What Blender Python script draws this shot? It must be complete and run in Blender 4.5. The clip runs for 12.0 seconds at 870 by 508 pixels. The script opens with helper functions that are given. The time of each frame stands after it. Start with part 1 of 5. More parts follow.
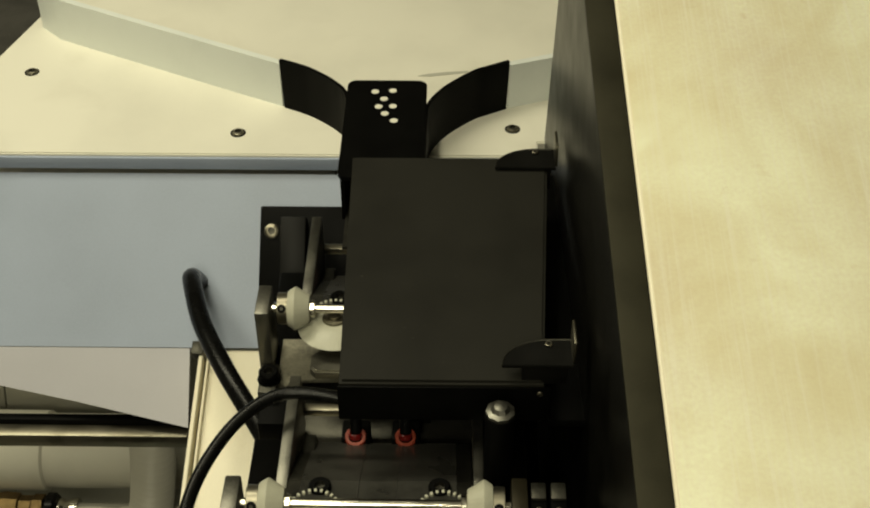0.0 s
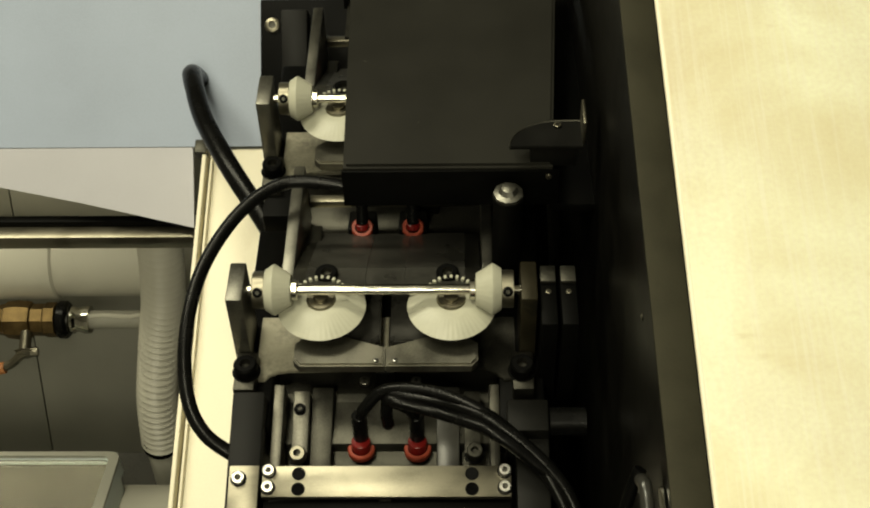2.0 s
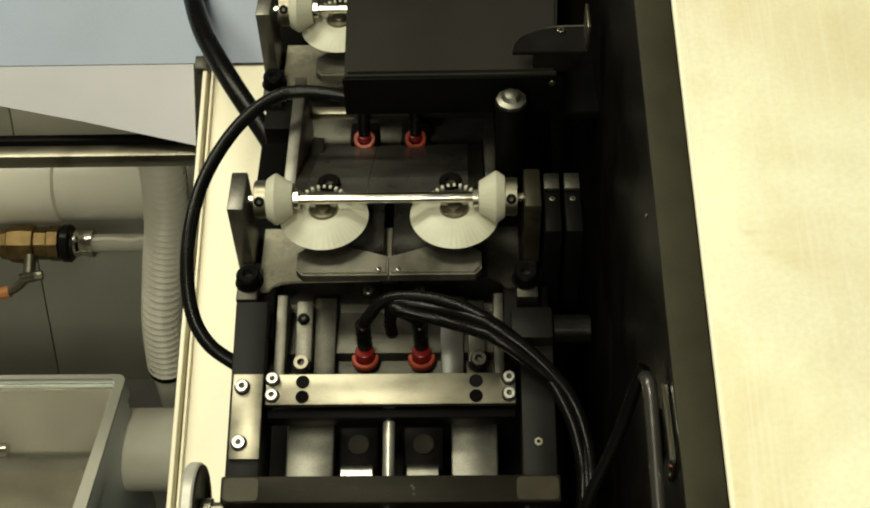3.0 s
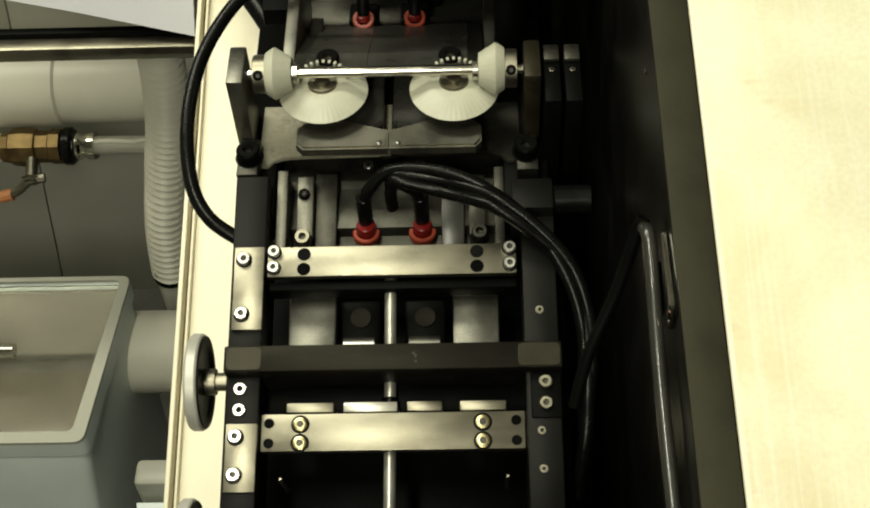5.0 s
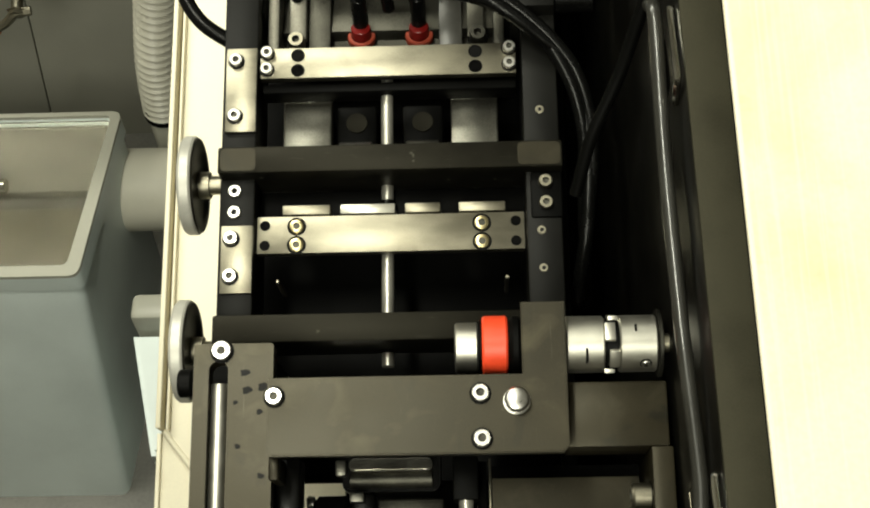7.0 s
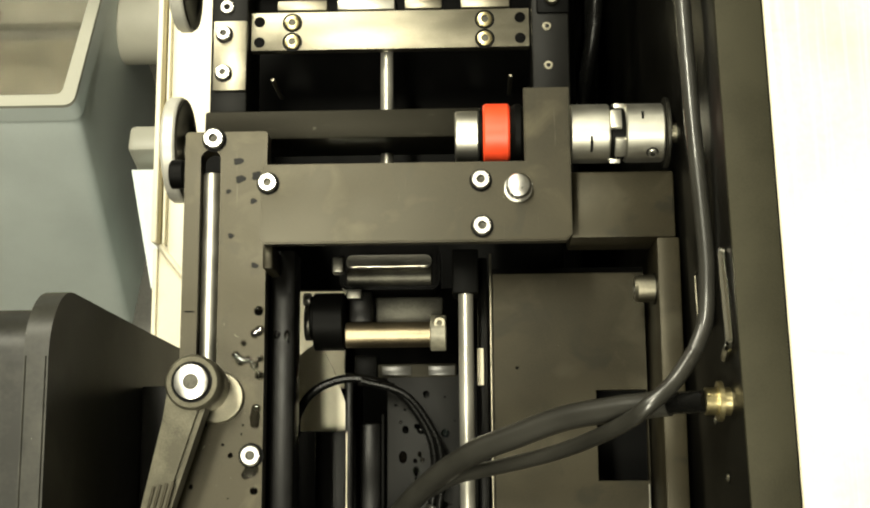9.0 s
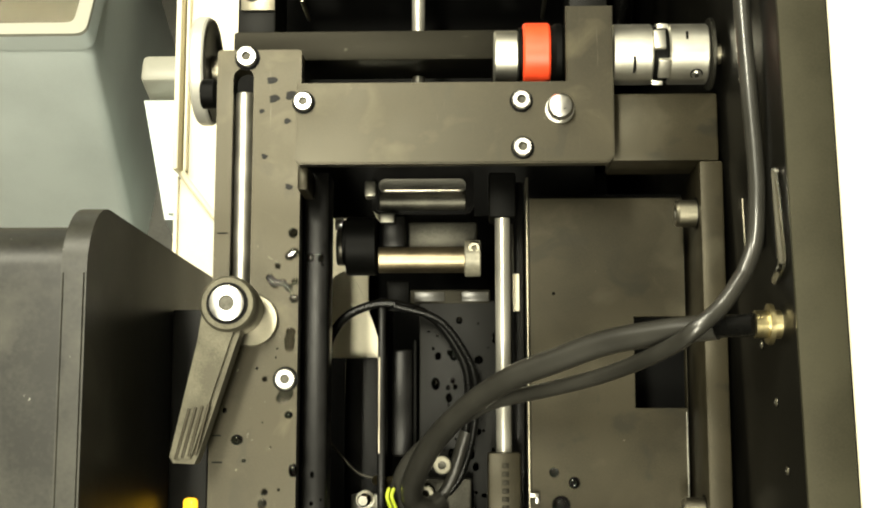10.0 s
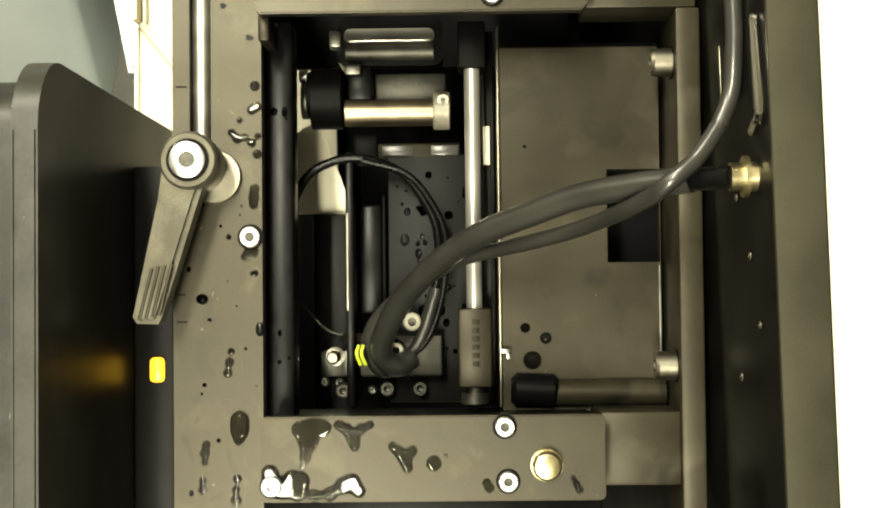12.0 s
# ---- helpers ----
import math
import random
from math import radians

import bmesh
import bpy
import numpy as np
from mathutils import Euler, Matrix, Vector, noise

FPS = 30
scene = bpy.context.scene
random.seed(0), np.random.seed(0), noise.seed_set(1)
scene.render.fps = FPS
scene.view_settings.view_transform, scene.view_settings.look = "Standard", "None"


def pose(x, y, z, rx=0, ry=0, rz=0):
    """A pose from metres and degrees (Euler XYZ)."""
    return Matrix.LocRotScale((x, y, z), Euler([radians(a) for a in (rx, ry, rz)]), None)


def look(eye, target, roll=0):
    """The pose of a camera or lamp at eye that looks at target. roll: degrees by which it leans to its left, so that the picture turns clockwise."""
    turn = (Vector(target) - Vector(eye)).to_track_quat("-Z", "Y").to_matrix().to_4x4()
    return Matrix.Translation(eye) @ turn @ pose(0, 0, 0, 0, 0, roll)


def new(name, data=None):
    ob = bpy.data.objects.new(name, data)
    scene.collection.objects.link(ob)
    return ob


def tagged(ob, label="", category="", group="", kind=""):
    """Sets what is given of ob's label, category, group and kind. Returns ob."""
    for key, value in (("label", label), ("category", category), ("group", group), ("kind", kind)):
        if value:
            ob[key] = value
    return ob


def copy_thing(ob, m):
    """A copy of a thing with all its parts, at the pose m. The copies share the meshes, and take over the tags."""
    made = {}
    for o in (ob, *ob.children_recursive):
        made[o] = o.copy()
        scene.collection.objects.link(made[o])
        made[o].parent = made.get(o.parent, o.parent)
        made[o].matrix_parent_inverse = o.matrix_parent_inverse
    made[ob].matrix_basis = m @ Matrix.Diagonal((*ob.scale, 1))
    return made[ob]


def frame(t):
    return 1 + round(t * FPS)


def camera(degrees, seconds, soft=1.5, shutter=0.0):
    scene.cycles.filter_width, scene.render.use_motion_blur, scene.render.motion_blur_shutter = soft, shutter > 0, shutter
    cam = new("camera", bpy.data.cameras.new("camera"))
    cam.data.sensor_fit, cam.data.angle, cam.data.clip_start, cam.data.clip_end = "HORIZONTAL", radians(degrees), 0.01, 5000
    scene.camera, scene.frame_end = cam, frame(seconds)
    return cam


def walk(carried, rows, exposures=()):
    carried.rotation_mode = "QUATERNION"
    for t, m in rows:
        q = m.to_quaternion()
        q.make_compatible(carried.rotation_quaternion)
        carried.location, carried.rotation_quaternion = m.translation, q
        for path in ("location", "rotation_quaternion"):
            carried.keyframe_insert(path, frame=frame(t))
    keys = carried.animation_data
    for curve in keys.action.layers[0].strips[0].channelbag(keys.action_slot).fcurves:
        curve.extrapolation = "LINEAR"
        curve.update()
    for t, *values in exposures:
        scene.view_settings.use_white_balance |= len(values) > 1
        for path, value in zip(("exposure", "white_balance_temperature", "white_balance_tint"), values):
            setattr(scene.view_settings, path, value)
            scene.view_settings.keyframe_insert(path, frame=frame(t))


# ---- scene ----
cam = camera(36.40, 12.0, soft=2.0)
PATH = [
    (0, (0.1669, -0.5491, 1.9469), (0.1560, 0.1416, 1.3700), -0.12),
    (0.5, (0.1760, -0.5618, 1.9389), (0.1620, 0.1104, 1.3406), -0.85),
    (1, (0.1818, -0.5626, 1.9256), (0.1653, 0.0880, 1.3040), -1.12),
    (1.5, (0.1759, -0.5540, 1.9134), (0.1591, 0.0776, 1.2724), -1.21),
    (2, (0.1712, -0.5567, 1.9013), (0.1525, 0.0549, 1.2413), -1.58),
    (2.5, (0.1706, -0.5602, 1.8913), (0.1504, 0.0351, 1.2167), -1.91),
    (3, (0.1730, -0.5706, 1.8803), (0.1501, 0.0100, 1.1930), -2.33),
    (5, (0.1758, -0.6089, 1.8502), (0.1489, -0.0627, 1.1353), -3.31),
    (5.5, (0.1720, -0.6125, 1.8395), (0.1469, -0.0786, 1.1154), -3.19),
    (6, (0.1704, -0.6277, 1.8287), (0.1464, -0.1121, 1.0914), -3.34),
    (6.5, (0.1724, -0.6391, 1.8167), (0.1481, -0.1423, 1.0666), -3.64),
    (8.5, (0.1645, -0.6544, 1.7669), (0.1405, -0.2371, 0.9698), -3.70),
    (9, (0.1731, -0.6762, 1.7554), (0.1436, -0.2734, 0.9511), -4.49),
    (9.5, (0.1695, -0.6866, 1.7475), (0.1354, -0.2985, 0.9362), -4.90),
    (10, (0.1489, -0.6815, 1.7379), (0.1213, -0.3128, 0.9173), -4.15),
    (10.5, (0.1524, -0.6777, 1.7329), (0.1275, -0.3333, 0.9018), -4.24),
    (11, (0.1504, -0.6917, 1.7305), (0.1344, -0.3718, 0.8894), -3.13),
    (11.5, (0.1524, -0.6859, 1.7280), (0.1369, -0.3901, 0.8781), -3.10),
    (12, (0.1527, -0.6729, 1.7207), (0.1408, -0.3983, 0.8637), -3.00),
]
EXPOSURES = [(0.0, -0.83, 7300, 8), (0.6, -0.70, 7300, 8), (2.0, -0.43, 7200, 8), (3.0, -0.4, 6900, 8), (5.0, -0.27, 6600, 8), (6.5, -0.05, 6350, 10), (8.5, 0.32, 6700, 11), (9.5, 0.80, 6780, 11), (12.0, 1.18, 6850, 11)]
walk(cam, [(t, look(eye, target, roll)) for t, eye, target, roll in PATH], EXPOSURES)

# ---- world and light ----
world = bpy.data.worlds.new("room_air")
scene.world = world
world.use_nodes = True
world.node_tree.nodes["Background"].inputs[0].default_value = (0.9, 0.95, 1.0, 1)
world.node_tree.nodes["Background"].inputs[1].default_value = 0.15


def ceiling_lamp(x, y, z, sx, sy, power):
    data = bpy.data.lights.new("ceiling_lamp", "AREA")
    data.shape, data.size, data.size_y, data.energy, data.color = "RECTANGLE", sx, sy, power, (1.0, 0.99, 0.80)
    ob = new("ceiling_lamp", data)
    ob.matrix_world = pose(x, y, z)
    return ob


ceiling_lamp(-0.22, -1.93, 2.78, 0.10, 1.2, 24)
ceiling_lamp(-0.02, -1.93, 2.78, 0.10, 1.2, 24)
ceiling_lamp(-0.20, -0.35, 2.78, 0.16, 0.6, 19)
ceiling_lamp(-0.9, 0.75, 2.78, 1.6, 0.4, 44)


# ---- materials ----
def mat(name, base, rough=0.5, metal=0.0, vary=0.12, scale=60.0, bump=0.05, fine=900.0, stretch=(1, 1, 1), coat=0.0, spec=0.5):
    m = bpy.data.materials.new(name)
    m.use_nodes = True
    nt = m.node_tree
    n, ln = nt.nodes, nt.links
    b = n["Principled BSDF"]
    tc = n.new("ShaderNodeTexCoord")
    mp = n.new("ShaderNodeMapping")
    mp.inputs["Scale"].default_value = stretch
    ln.new(tc.outputs["Object"], mp.inputs["Vector"])
    n1 = n.new("ShaderNodeTexNoise")
    n1.inputs["Scale"].default_value, n1.inputs["Detail"].default_value = scale, 5
    n2 = n.new("ShaderNodeTexNoise")
    n2.inputs["Scale"].default_value, n2.inputs["Detail"].default_value = fine, 3
    ln.new(mp.outputs[0], n1.inputs["Vector"])
    ln.new(mp.outputs[0], n2.inputs["Vector"])
    info = n.new("ShaderNodeObjectInfo")
    add = n.new("ShaderNodeMath")
    add.operation = "ADD"
    ln.new(n1.outputs["Fac"], add.inputs[0])
    mul = n.new("ShaderNodeMath")
    mul.operation = "MULTIPLY_ADD"
    ln.new(n2.outputs["Fac"], mul.inputs[0])
    mul.inputs[1].default_value, mul.inputs[2].default_value = 0.35, -0.175
    ln.new(mul.outputs[0], add.inputs[1])
    add2 = n.new("ShaderNodeMath")
    add2.operation = "MULTIPLY_ADD"
    ln.new(info.outputs["Random"], add2.inputs[0])
    add2.inputs[1].default_value = 0.15
    ln.new(add.outputs[0], add2.inputs[2])
    ramp = n.new("ShaderNodeValToRGB")
    lo = [max(0, c * (1 - vary)) for c in base]
    hi = [min(1, c * (1 + vary)) for c in base]
    ramp.color_ramp.elements[0].position, ramp.color_ramp.elements[1].position = 0.38, 0.70
    ramp.color_ramp.elements[0].color, ramp.color_ramp.elements[1].color = (*lo, 1), (*hi, 1)
    ln.new(add2.outputs[0], ramp.inputs[0])
    ln.new(ramp.outputs[0], b.inputs["Base Color"])
    rr = n.new("ShaderNodeMapRange")
    rr.inputs["To Min"].default_value, rr.inputs["To Max"].default_value = max(0.03, rough - 0.1), min(1, rough + 0.1)
    ln.new(n1.outputs["Fac"], rr.inputs["Value"])
    ln.new(rr.outputs[0], b.inputs["Roughness"])
    b.inputs["Metallic"].default_value = metal
    b.inputs["Specular IOR Level"].default_value = spec
    b.inputs["Coat Weight"].default_value = coat
    if bump:
        bp = n.new("ShaderNodeBump")
        bp.inputs["Strength"].default_value, bp.inputs["Distance"].default_value = bump, 0.001
        ln.new(n2.outputs["Fac"], bp.inputs["Height"])
        ln.new(bp.outputs[0], b.inputs["Normal"])
    return m


ANOD = mat("black_anodised", (0.0042, 0.0041, 0.0034), 0.48, 0.0, 0.25, 40, 0.04, 1500, spec=0.14)
ANOD_GREY = mat("worn_anodised", (0.0122, 0.0103, 0.0060), 0.41, 0.0, 0.5, 20, 0.05, 900, spec=0.26)
ANOD_MID = mat("half_worn_anodised", (0.0070, 0.0066, 0.0049), 0.46, 0.0, 0.4, 25, 0.05, 900, spec=0.14)
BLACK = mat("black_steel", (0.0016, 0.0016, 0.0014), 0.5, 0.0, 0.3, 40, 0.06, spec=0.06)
WALLBLACK = mat("black_gloss_paint", (0.0034, 0.0032, 0.0025), 0.34, 0.0, 0.25, 25, 0.08, 700, spec=0.2)
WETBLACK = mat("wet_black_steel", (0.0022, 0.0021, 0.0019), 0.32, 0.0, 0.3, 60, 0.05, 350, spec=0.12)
OLIVE = mat("olive_grey_paint", (0.027, 0.0255, 0.017), 0.55, 0.0, 0.2, 25, 0.08, 900, spec=0.12)
PLATE = mat("worn_wet_anodised", (0.0118, 0.0098, 0.0056), 0.40, 0.0, 0.5, 20, 0.05, 900, spec=0.38)
ROD = mat("ground_steel_rod", (0.48, 0.465, 0.41), 0.34, 0.75, 0.05, 60, 0.02)
# orange dimmed to hold the shade that the sensor rings sit in
ORANGE_DIM = mat("orange_shaded_plastic", (0.27, 0.040, 0.018), 0.5, 0.0, 0.2, 80, 0.03)
STEEL = mat("brushed_steel", (0.235, 0.218, 0.168), 0.38, 1.0, 0.16, 30, 0.06, 700, (1, 2.5, 1))
DULLSTEEL = mat("dull_steel", (0.055, 0.053, 0.044), 0.46, 0.9, 0.45, 40, 0.15, 700)
BRIGHT = mat("bright_zinc", (0.52, 0.51, 0.48), 0.30, 1.0, 0.1, 200, 0.05)
CHROME = mat("chrome", (0.56, 0.54, 0.47), 0.16, 1.0, 0.08, 60, 0.02)
ALU = mat("matt_aluminium", (0.58, 0.565, 0.50), 0.42, 1.0, 0.06, 60, 0.04, 1200)
WARM = mat("stained_warm_steel", (0.25, 0.205, 0.135), 0.42, 1.0, 0.25, 40, 0.06, 700)
PALEALU = mat("pale_cast_aluminium", (0.50, 0.49, 0.44), 0.45, 0.3, 0.1, 40, 0.05)
TRAYSTEEL = mat("oily_tray_steel", (0.115, 0.11, 0.092), 0.42, 0.9, 0.45, 30, 0.1, 600)
JAW = mat("mid_steel", (0.19, 0.185, 0.16), 0.42, 1.0, 0.3, 40, 0.1, 700)
JAWDARK = mat("oily_jaw_steel", (0.155, 0.149, 0.124), 0.34, 0.9, 0.3, 40, 0.1, 700)
EARTH = mat("yellow_green_sleeve", (0.42, 0.50, 0.03), 0.4, 0.0, 0.2, 60, 0.02)
BRASS = mat("brass", (0.19, 0.13, 0.058), 0.45, 1.0, 0.25, 80, 0.1)
GOLD = mat("yellow_passivated_steel", (0.50, 0.43, 0.24), 0.3, 1.0, 0.2, 80, 0.05)
CREAM = mat("cream_enamel", (0.84, 0.78, 0.60), 0.42, 0.0, 0.05, 8, 0.04, 500)
LID = mat("brushed_cream_sheet", (0.97, 0.895, 0.67), 0.40, 0.2, 0.12, 5, 0.06, 300, (1, 1, 1))
nt = LID.node_tree
spots = nt.nodes.new("ShaderNodeTexNoise")
spots.inputs["Scale"].default_value, spots.inputs["Detail"].default_value = 16, 8
edge = nt.nodes.new("ShaderNodeMapRange")
edge.inputs["From Min"].default_value, edge.inputs["From Max"].default_value = 0.70, 0.76
nt.links.new(nt.nodes["Texture Coordinate"].outputs["Object"], spots.inputs["Vector"])
nt.links.new(spots.outputs["Fac"], edge.inputs["Value"])
stain = nt.nodes.new("ShaderNodeMix")
stain.data_type = "RGBA"
stain.inputs["B"].default_value = (0.62, 0.45, 0.22, 1)
nt.links.new(edge.outputs[0], stain.inputs["Factor"])
nt.links.new(nt.nodes["Color Ramp"].outputs[0], stain.inputs["A"])
nt.links.new(stain.outputs["Result"], nt.nodes["Principled BSDF"].inputs["Base Color"])

TABLE = mat("white_laminate", (0.74, 0.72, 0.62), 0.45, 0.0, 0.06, 7, 0.03)
BLUE = mat("blue_grey_enamel", (0.31, 0.36, 0.46), 0.5, 0.0, 0.06, 7, 0.05, 500)
PALE = mat("pale_lavender_sheet", (0.46, 0.455, 0.49), 0.45, 0.0, 0.06, 7, 0.04)
NYLON = mat("white_nylon", (0.45, 0.445, 0.355), 0.42, 0.0, 0.05, 60, 0.03)
PVC = mat("white_pvc", (0.60, 0.58, 0.49), 0.4, 0.0, 0.06, 15, 0.03)
RUBBER = mat("black_rubber", (0.0028, 0.0028, 0.0026), 0.27, 0.0, 0.2, 50, 0.02, spec=0.15)
LEVER = mat("grey_cast_lever", (0.068, 0.064, 0.047), 0.42, 0.1, 0.4, 60, 0.1, 900, spec=0.3)
HOSE = mat("dark_grey_hose", (0.018, 0.0173, 0.0145), 0.34, 0.0, 0.25, 30, 0.0, spec=0.5, coat=0.4)
ORANGE = mat("orange_plastic", (0.85, 0.07, 0.022), 0.4, 0.0, 0.08, 80, 0.03)
ORANGE.node_tree.nodes["Principled BSDF"].inputs["Emission Color"].default_value = (1.0, 0.08, 0.02, 1)
FADED = mat("faded_orange_vinyl", (0.42, 0.17, 0.06), 0.5, 0.0, 0.2, 80, 0.05)
# red darkened to include the shadow inside the sensor housing
RED = mat("red_plastic", (0.14, 0.005, 0.004), 0.35, 0.0, 0.15, 80, 0.03)
PANEL = mat("grey_cream_panel", (0.44, 0.43, 0.37), 0.5, 0.0, 0.08, 6, 0.05)
BIN = mat("light_blue_grey_plastic", (0.77, 0.85, 0.84), 0.4, 0.0, 0.06, 8, 0.03)
BINRIM = mat("cream_grey_plastic", (0.40, 0.395, 0.335), 0.4, 0.0, 0.08, 8, 0.03)
FLOOR = mat("grey_floor", (0.16, 0.155, 0.14), 0.6, 0.0, 0.25, 9, 0.2, 200)
ROOM = mat("pale_room_wall", (0.38, 0.37, 0.34), 0.7, 0.0, 0.08, 3, 0.05)
COVER = mat("worn_dark_cover", (0.019, 0.0185, 0.0145), 0.40, 0.0, 0.5, 22, 0.04, 400, spec=0.3)
SMOKED = mat("grey_plate", (0.034, 0.033, 0.029), 0.3, 0.1, 0.35, 25, 0.05, 200)
AMBER = mat("amber_lens", (0.9, 0.5, 0.02), 0.25, 0.0, 0.05, 80, 0.0)
AMBER.node_tree.nodes["Principled BSDF"].inputs["Emission Color"].default_value = (1.0, 0.55, 0.03, 1)
AMBER.node_tree.nodes["Principled BSDF"].inputs["Emission Strength"].default_value = 0.9

BOXBLACK = mat("dusty_black_paint", (0.0140, 0.0135, 0.0108), 0.45, 0.0, 0.18, 12, 0.04, 1200, spec=0.16)


def marked(m, color, scale, stretch, low, high, strength):
    """Adds scratches or smudges of their own colour and shape to a material."""
    nt = m.node_tree
    b = nt.nodes["Principled BSDF"]
    tc = nt.nodes["Texture Coordinate"]
    mp = nt.nodes.new("ShaderNodeMapping")
    mp.inputs["Scale"].default_value = stretch
    nt.links.new(tc.outputs["Object"], mp.inputs["Vector"])
    nz = nt.nodes.new("ShaderNodeTexNoise")
    nz.inputs["Scale"].default_value, nz.inputs["Detail"].default_value, nz.inputs["Distortion"].default_value = scale, 4, 0.6
    nt.links.new(mp.outputs[0], nz.inputs["Vector"])
    rng = nt.nodes.new("ShaderNodeMapRange")
    rng.inputs["From Min"].default_value, rng.inputs["From Max"].default_value = low, high
    rng.inputs["To Max"].default_value = strength
    nt.links.new(nz.outputs["Fac"], rng.inputs["Value"])
    mix = nt.nodes.new("ShaderNodeMix")
    mix.data_type = "RGBA"
    mix.inputs["B"].default_value = (*color, 1)
    nt.links.new(b.inputs["Base Color"].links[0].from_socket, mix.inputs["A"])
    nt.links.new(rng.outputs[0], mix.inputs["Factor"])
    nt.links.new(mix.outputs["Result"], b.inputs["Base Color"])


for m in (PLATE, ANOD_GREY, ANOD_MID, LEVER, OLIVE):
    m.node_tree.nodes["Principled BSDF"].inputs["Specular Tint"].default_value = (1.0, 0.93, 0.74, 1)
marked(PLATE, (0.060, 0.052, 0.032), 30, (1, 1, 1), 0.56, 0.72, 0.6)
marked(PLATE, (0.006, 0.0055, 0.004), 45, (1, 0.7, 1), 0.60, 0.66, 0.75)
marked(PLATE, (0.10, 0.095, 0.07), 14, (40, 1.5, 4), 0.70, 0.78, 0.5)
marked(ANOD_GREY, (0.04, 0.036, 0.024), 26, (1, 1, 1), 0.56, 0.72, 0.6)
marked(ANOD_GREY, (0.005, 0.005, 0.004), 34, (1, 1, 1), 0.60, 0.68, 0.7)
marked(ANOD_MID, (0.05, 0.048, 0.038), 20, (3, 30, 10), 0.66, 0.76, 0.5)
marked(BOXBLACK, (0.035, 0.034, 0.028), 18, (2, 30, 4), 0.68, 0.78, 0.5)
marked(COVER, (0.050, 0.048, 0.038), 24, (1, 1, 1), 0.55, 0.70, 0.6)
marked(COVER, (0.14, 0.14, 0.12), 60, (6, 1, 1), 0.74, 0.78, 0.7)
marked(STEEL, (0.14, 0.12, 0.085), 22, (1, 1, 1), 0.56, 0.74, 0.55)
marked(ORANGE, (0.45, 0.02, 0.01), 40, (1, 1, 1), 0.55, 0.75, 0.5)
marked(LEVER, (0.13, 0.125, 0.10), 50, (6, 1, 1), 0.66, 0.74, 0.6)
marked(LID, (0.74, 0.62, 0.36), 9, (1, 1, 1), 0.46, 0.70, 0.55)
marked(LID, (1.0, 0.97, 0.84), 34, (12, 0.25, 1), 0.5, 0.72, 0.35)
marked(LID, (0.66, 0.53, 0.30), 22, (0.8, 2, 1), 0.68, 0.74, 0.25)
marked(COVER, (0.22, 0.22, 0.19), 260, (1, 0.6, 0.6), 0.735, 0.76, 0.8)
marked(WALLBLACK, (0.10, 0.10, 0.085), 170, (1, 1, 0.5), 0.755, 0.775, 0.8)
marked(ANOD_MID, (0.09, 0.088, 0.07), 120, (1, 1, 1), 0.72, 0.76, 0.6)
marked(PLATE, (0.12, 0.115, 0.09), 210, (1, 1, 1), 0.735, 0.765, 0.7)
marked(ANOD_GREY, (0.10, 0.095, 0.075), 190, (1, 1, 1), 0.74, 0.77, 0.7)
marked(BOXBLACK, (0.09, 0.088, 0.075), 150, (1, 1, 1), 0.745, 0.775, 0.7)
marked(CREAM, (0.60, 0.50, 0.32), 14, (1, 1, 1), 0.64, 0.80, 0.35)
marked(TABLE, (0.55, 0.52, 0.42), 9, (1, 1, 1), 0.58, 0.80, 0.35)


def clear(name, color, rough, ior):
    m = bpy.data.materials.new(name)
    m.use_nodes = True
    b = m.node_tree.nodes["Principled BSDF"]
    b.inputs["Base Color"].default_value = (*color, 1)
    b.inputs["Roughness"].default_value = rough
    b.inputs["Transmission Weight"].default_value = 1.0
    b.inputs["IOR"].default_value = ior
    return m


GRIMY = mat("grimy_zinc", (0.25, 0.235, 0.18), 0.5, 0.3, 0.4, 26, 0.08, 300)
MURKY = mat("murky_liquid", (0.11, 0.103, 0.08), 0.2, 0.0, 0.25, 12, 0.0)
WATER = clear("water", (0.24, 0.235, 0.21), 0.02, 1.33)
STRIP = mat("pale_guide_plastic", (0.70, 0.735, 0.70), 0.42, 0.0, 0.05, 12, 0.03)
VINYL = mat("cloudy_grey_vinyl", (0.33, 0.32, 0.27), 0.3, 0.0, 0.12, 30, 0.02)
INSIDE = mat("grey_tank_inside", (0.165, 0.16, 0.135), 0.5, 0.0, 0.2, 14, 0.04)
# dark grey that paints the shadow band across the tank's inside
DARKINSIDE = mat("tank_shade_grey", (0.075, 0.073, 0.062), 0.5, 0.0, 0.3, 20, 0.05)
LIDGLASS = clear("clear_acrylic", (0.86, 0.84, 0.78), 0.15, 1.3)

# ---- frames of reference: level world, and the deck that slopes down to the front ----
LEVEL = Matrix.Identity(4)
DECK = pose(0, 0, 1.05, 16, 0, 0)
BASE = {}


def thing(name, loc, label, category, frame_m=LEVEL, group="", kind=""):
    e = new(name)
    e.empty_display_size = 0.02
    e.matrix_world = frame_m @ Matrix.Translation(loc)
    BASE[e.name] = Vector(loc)
    return tagged(e, label, category, group, kind)


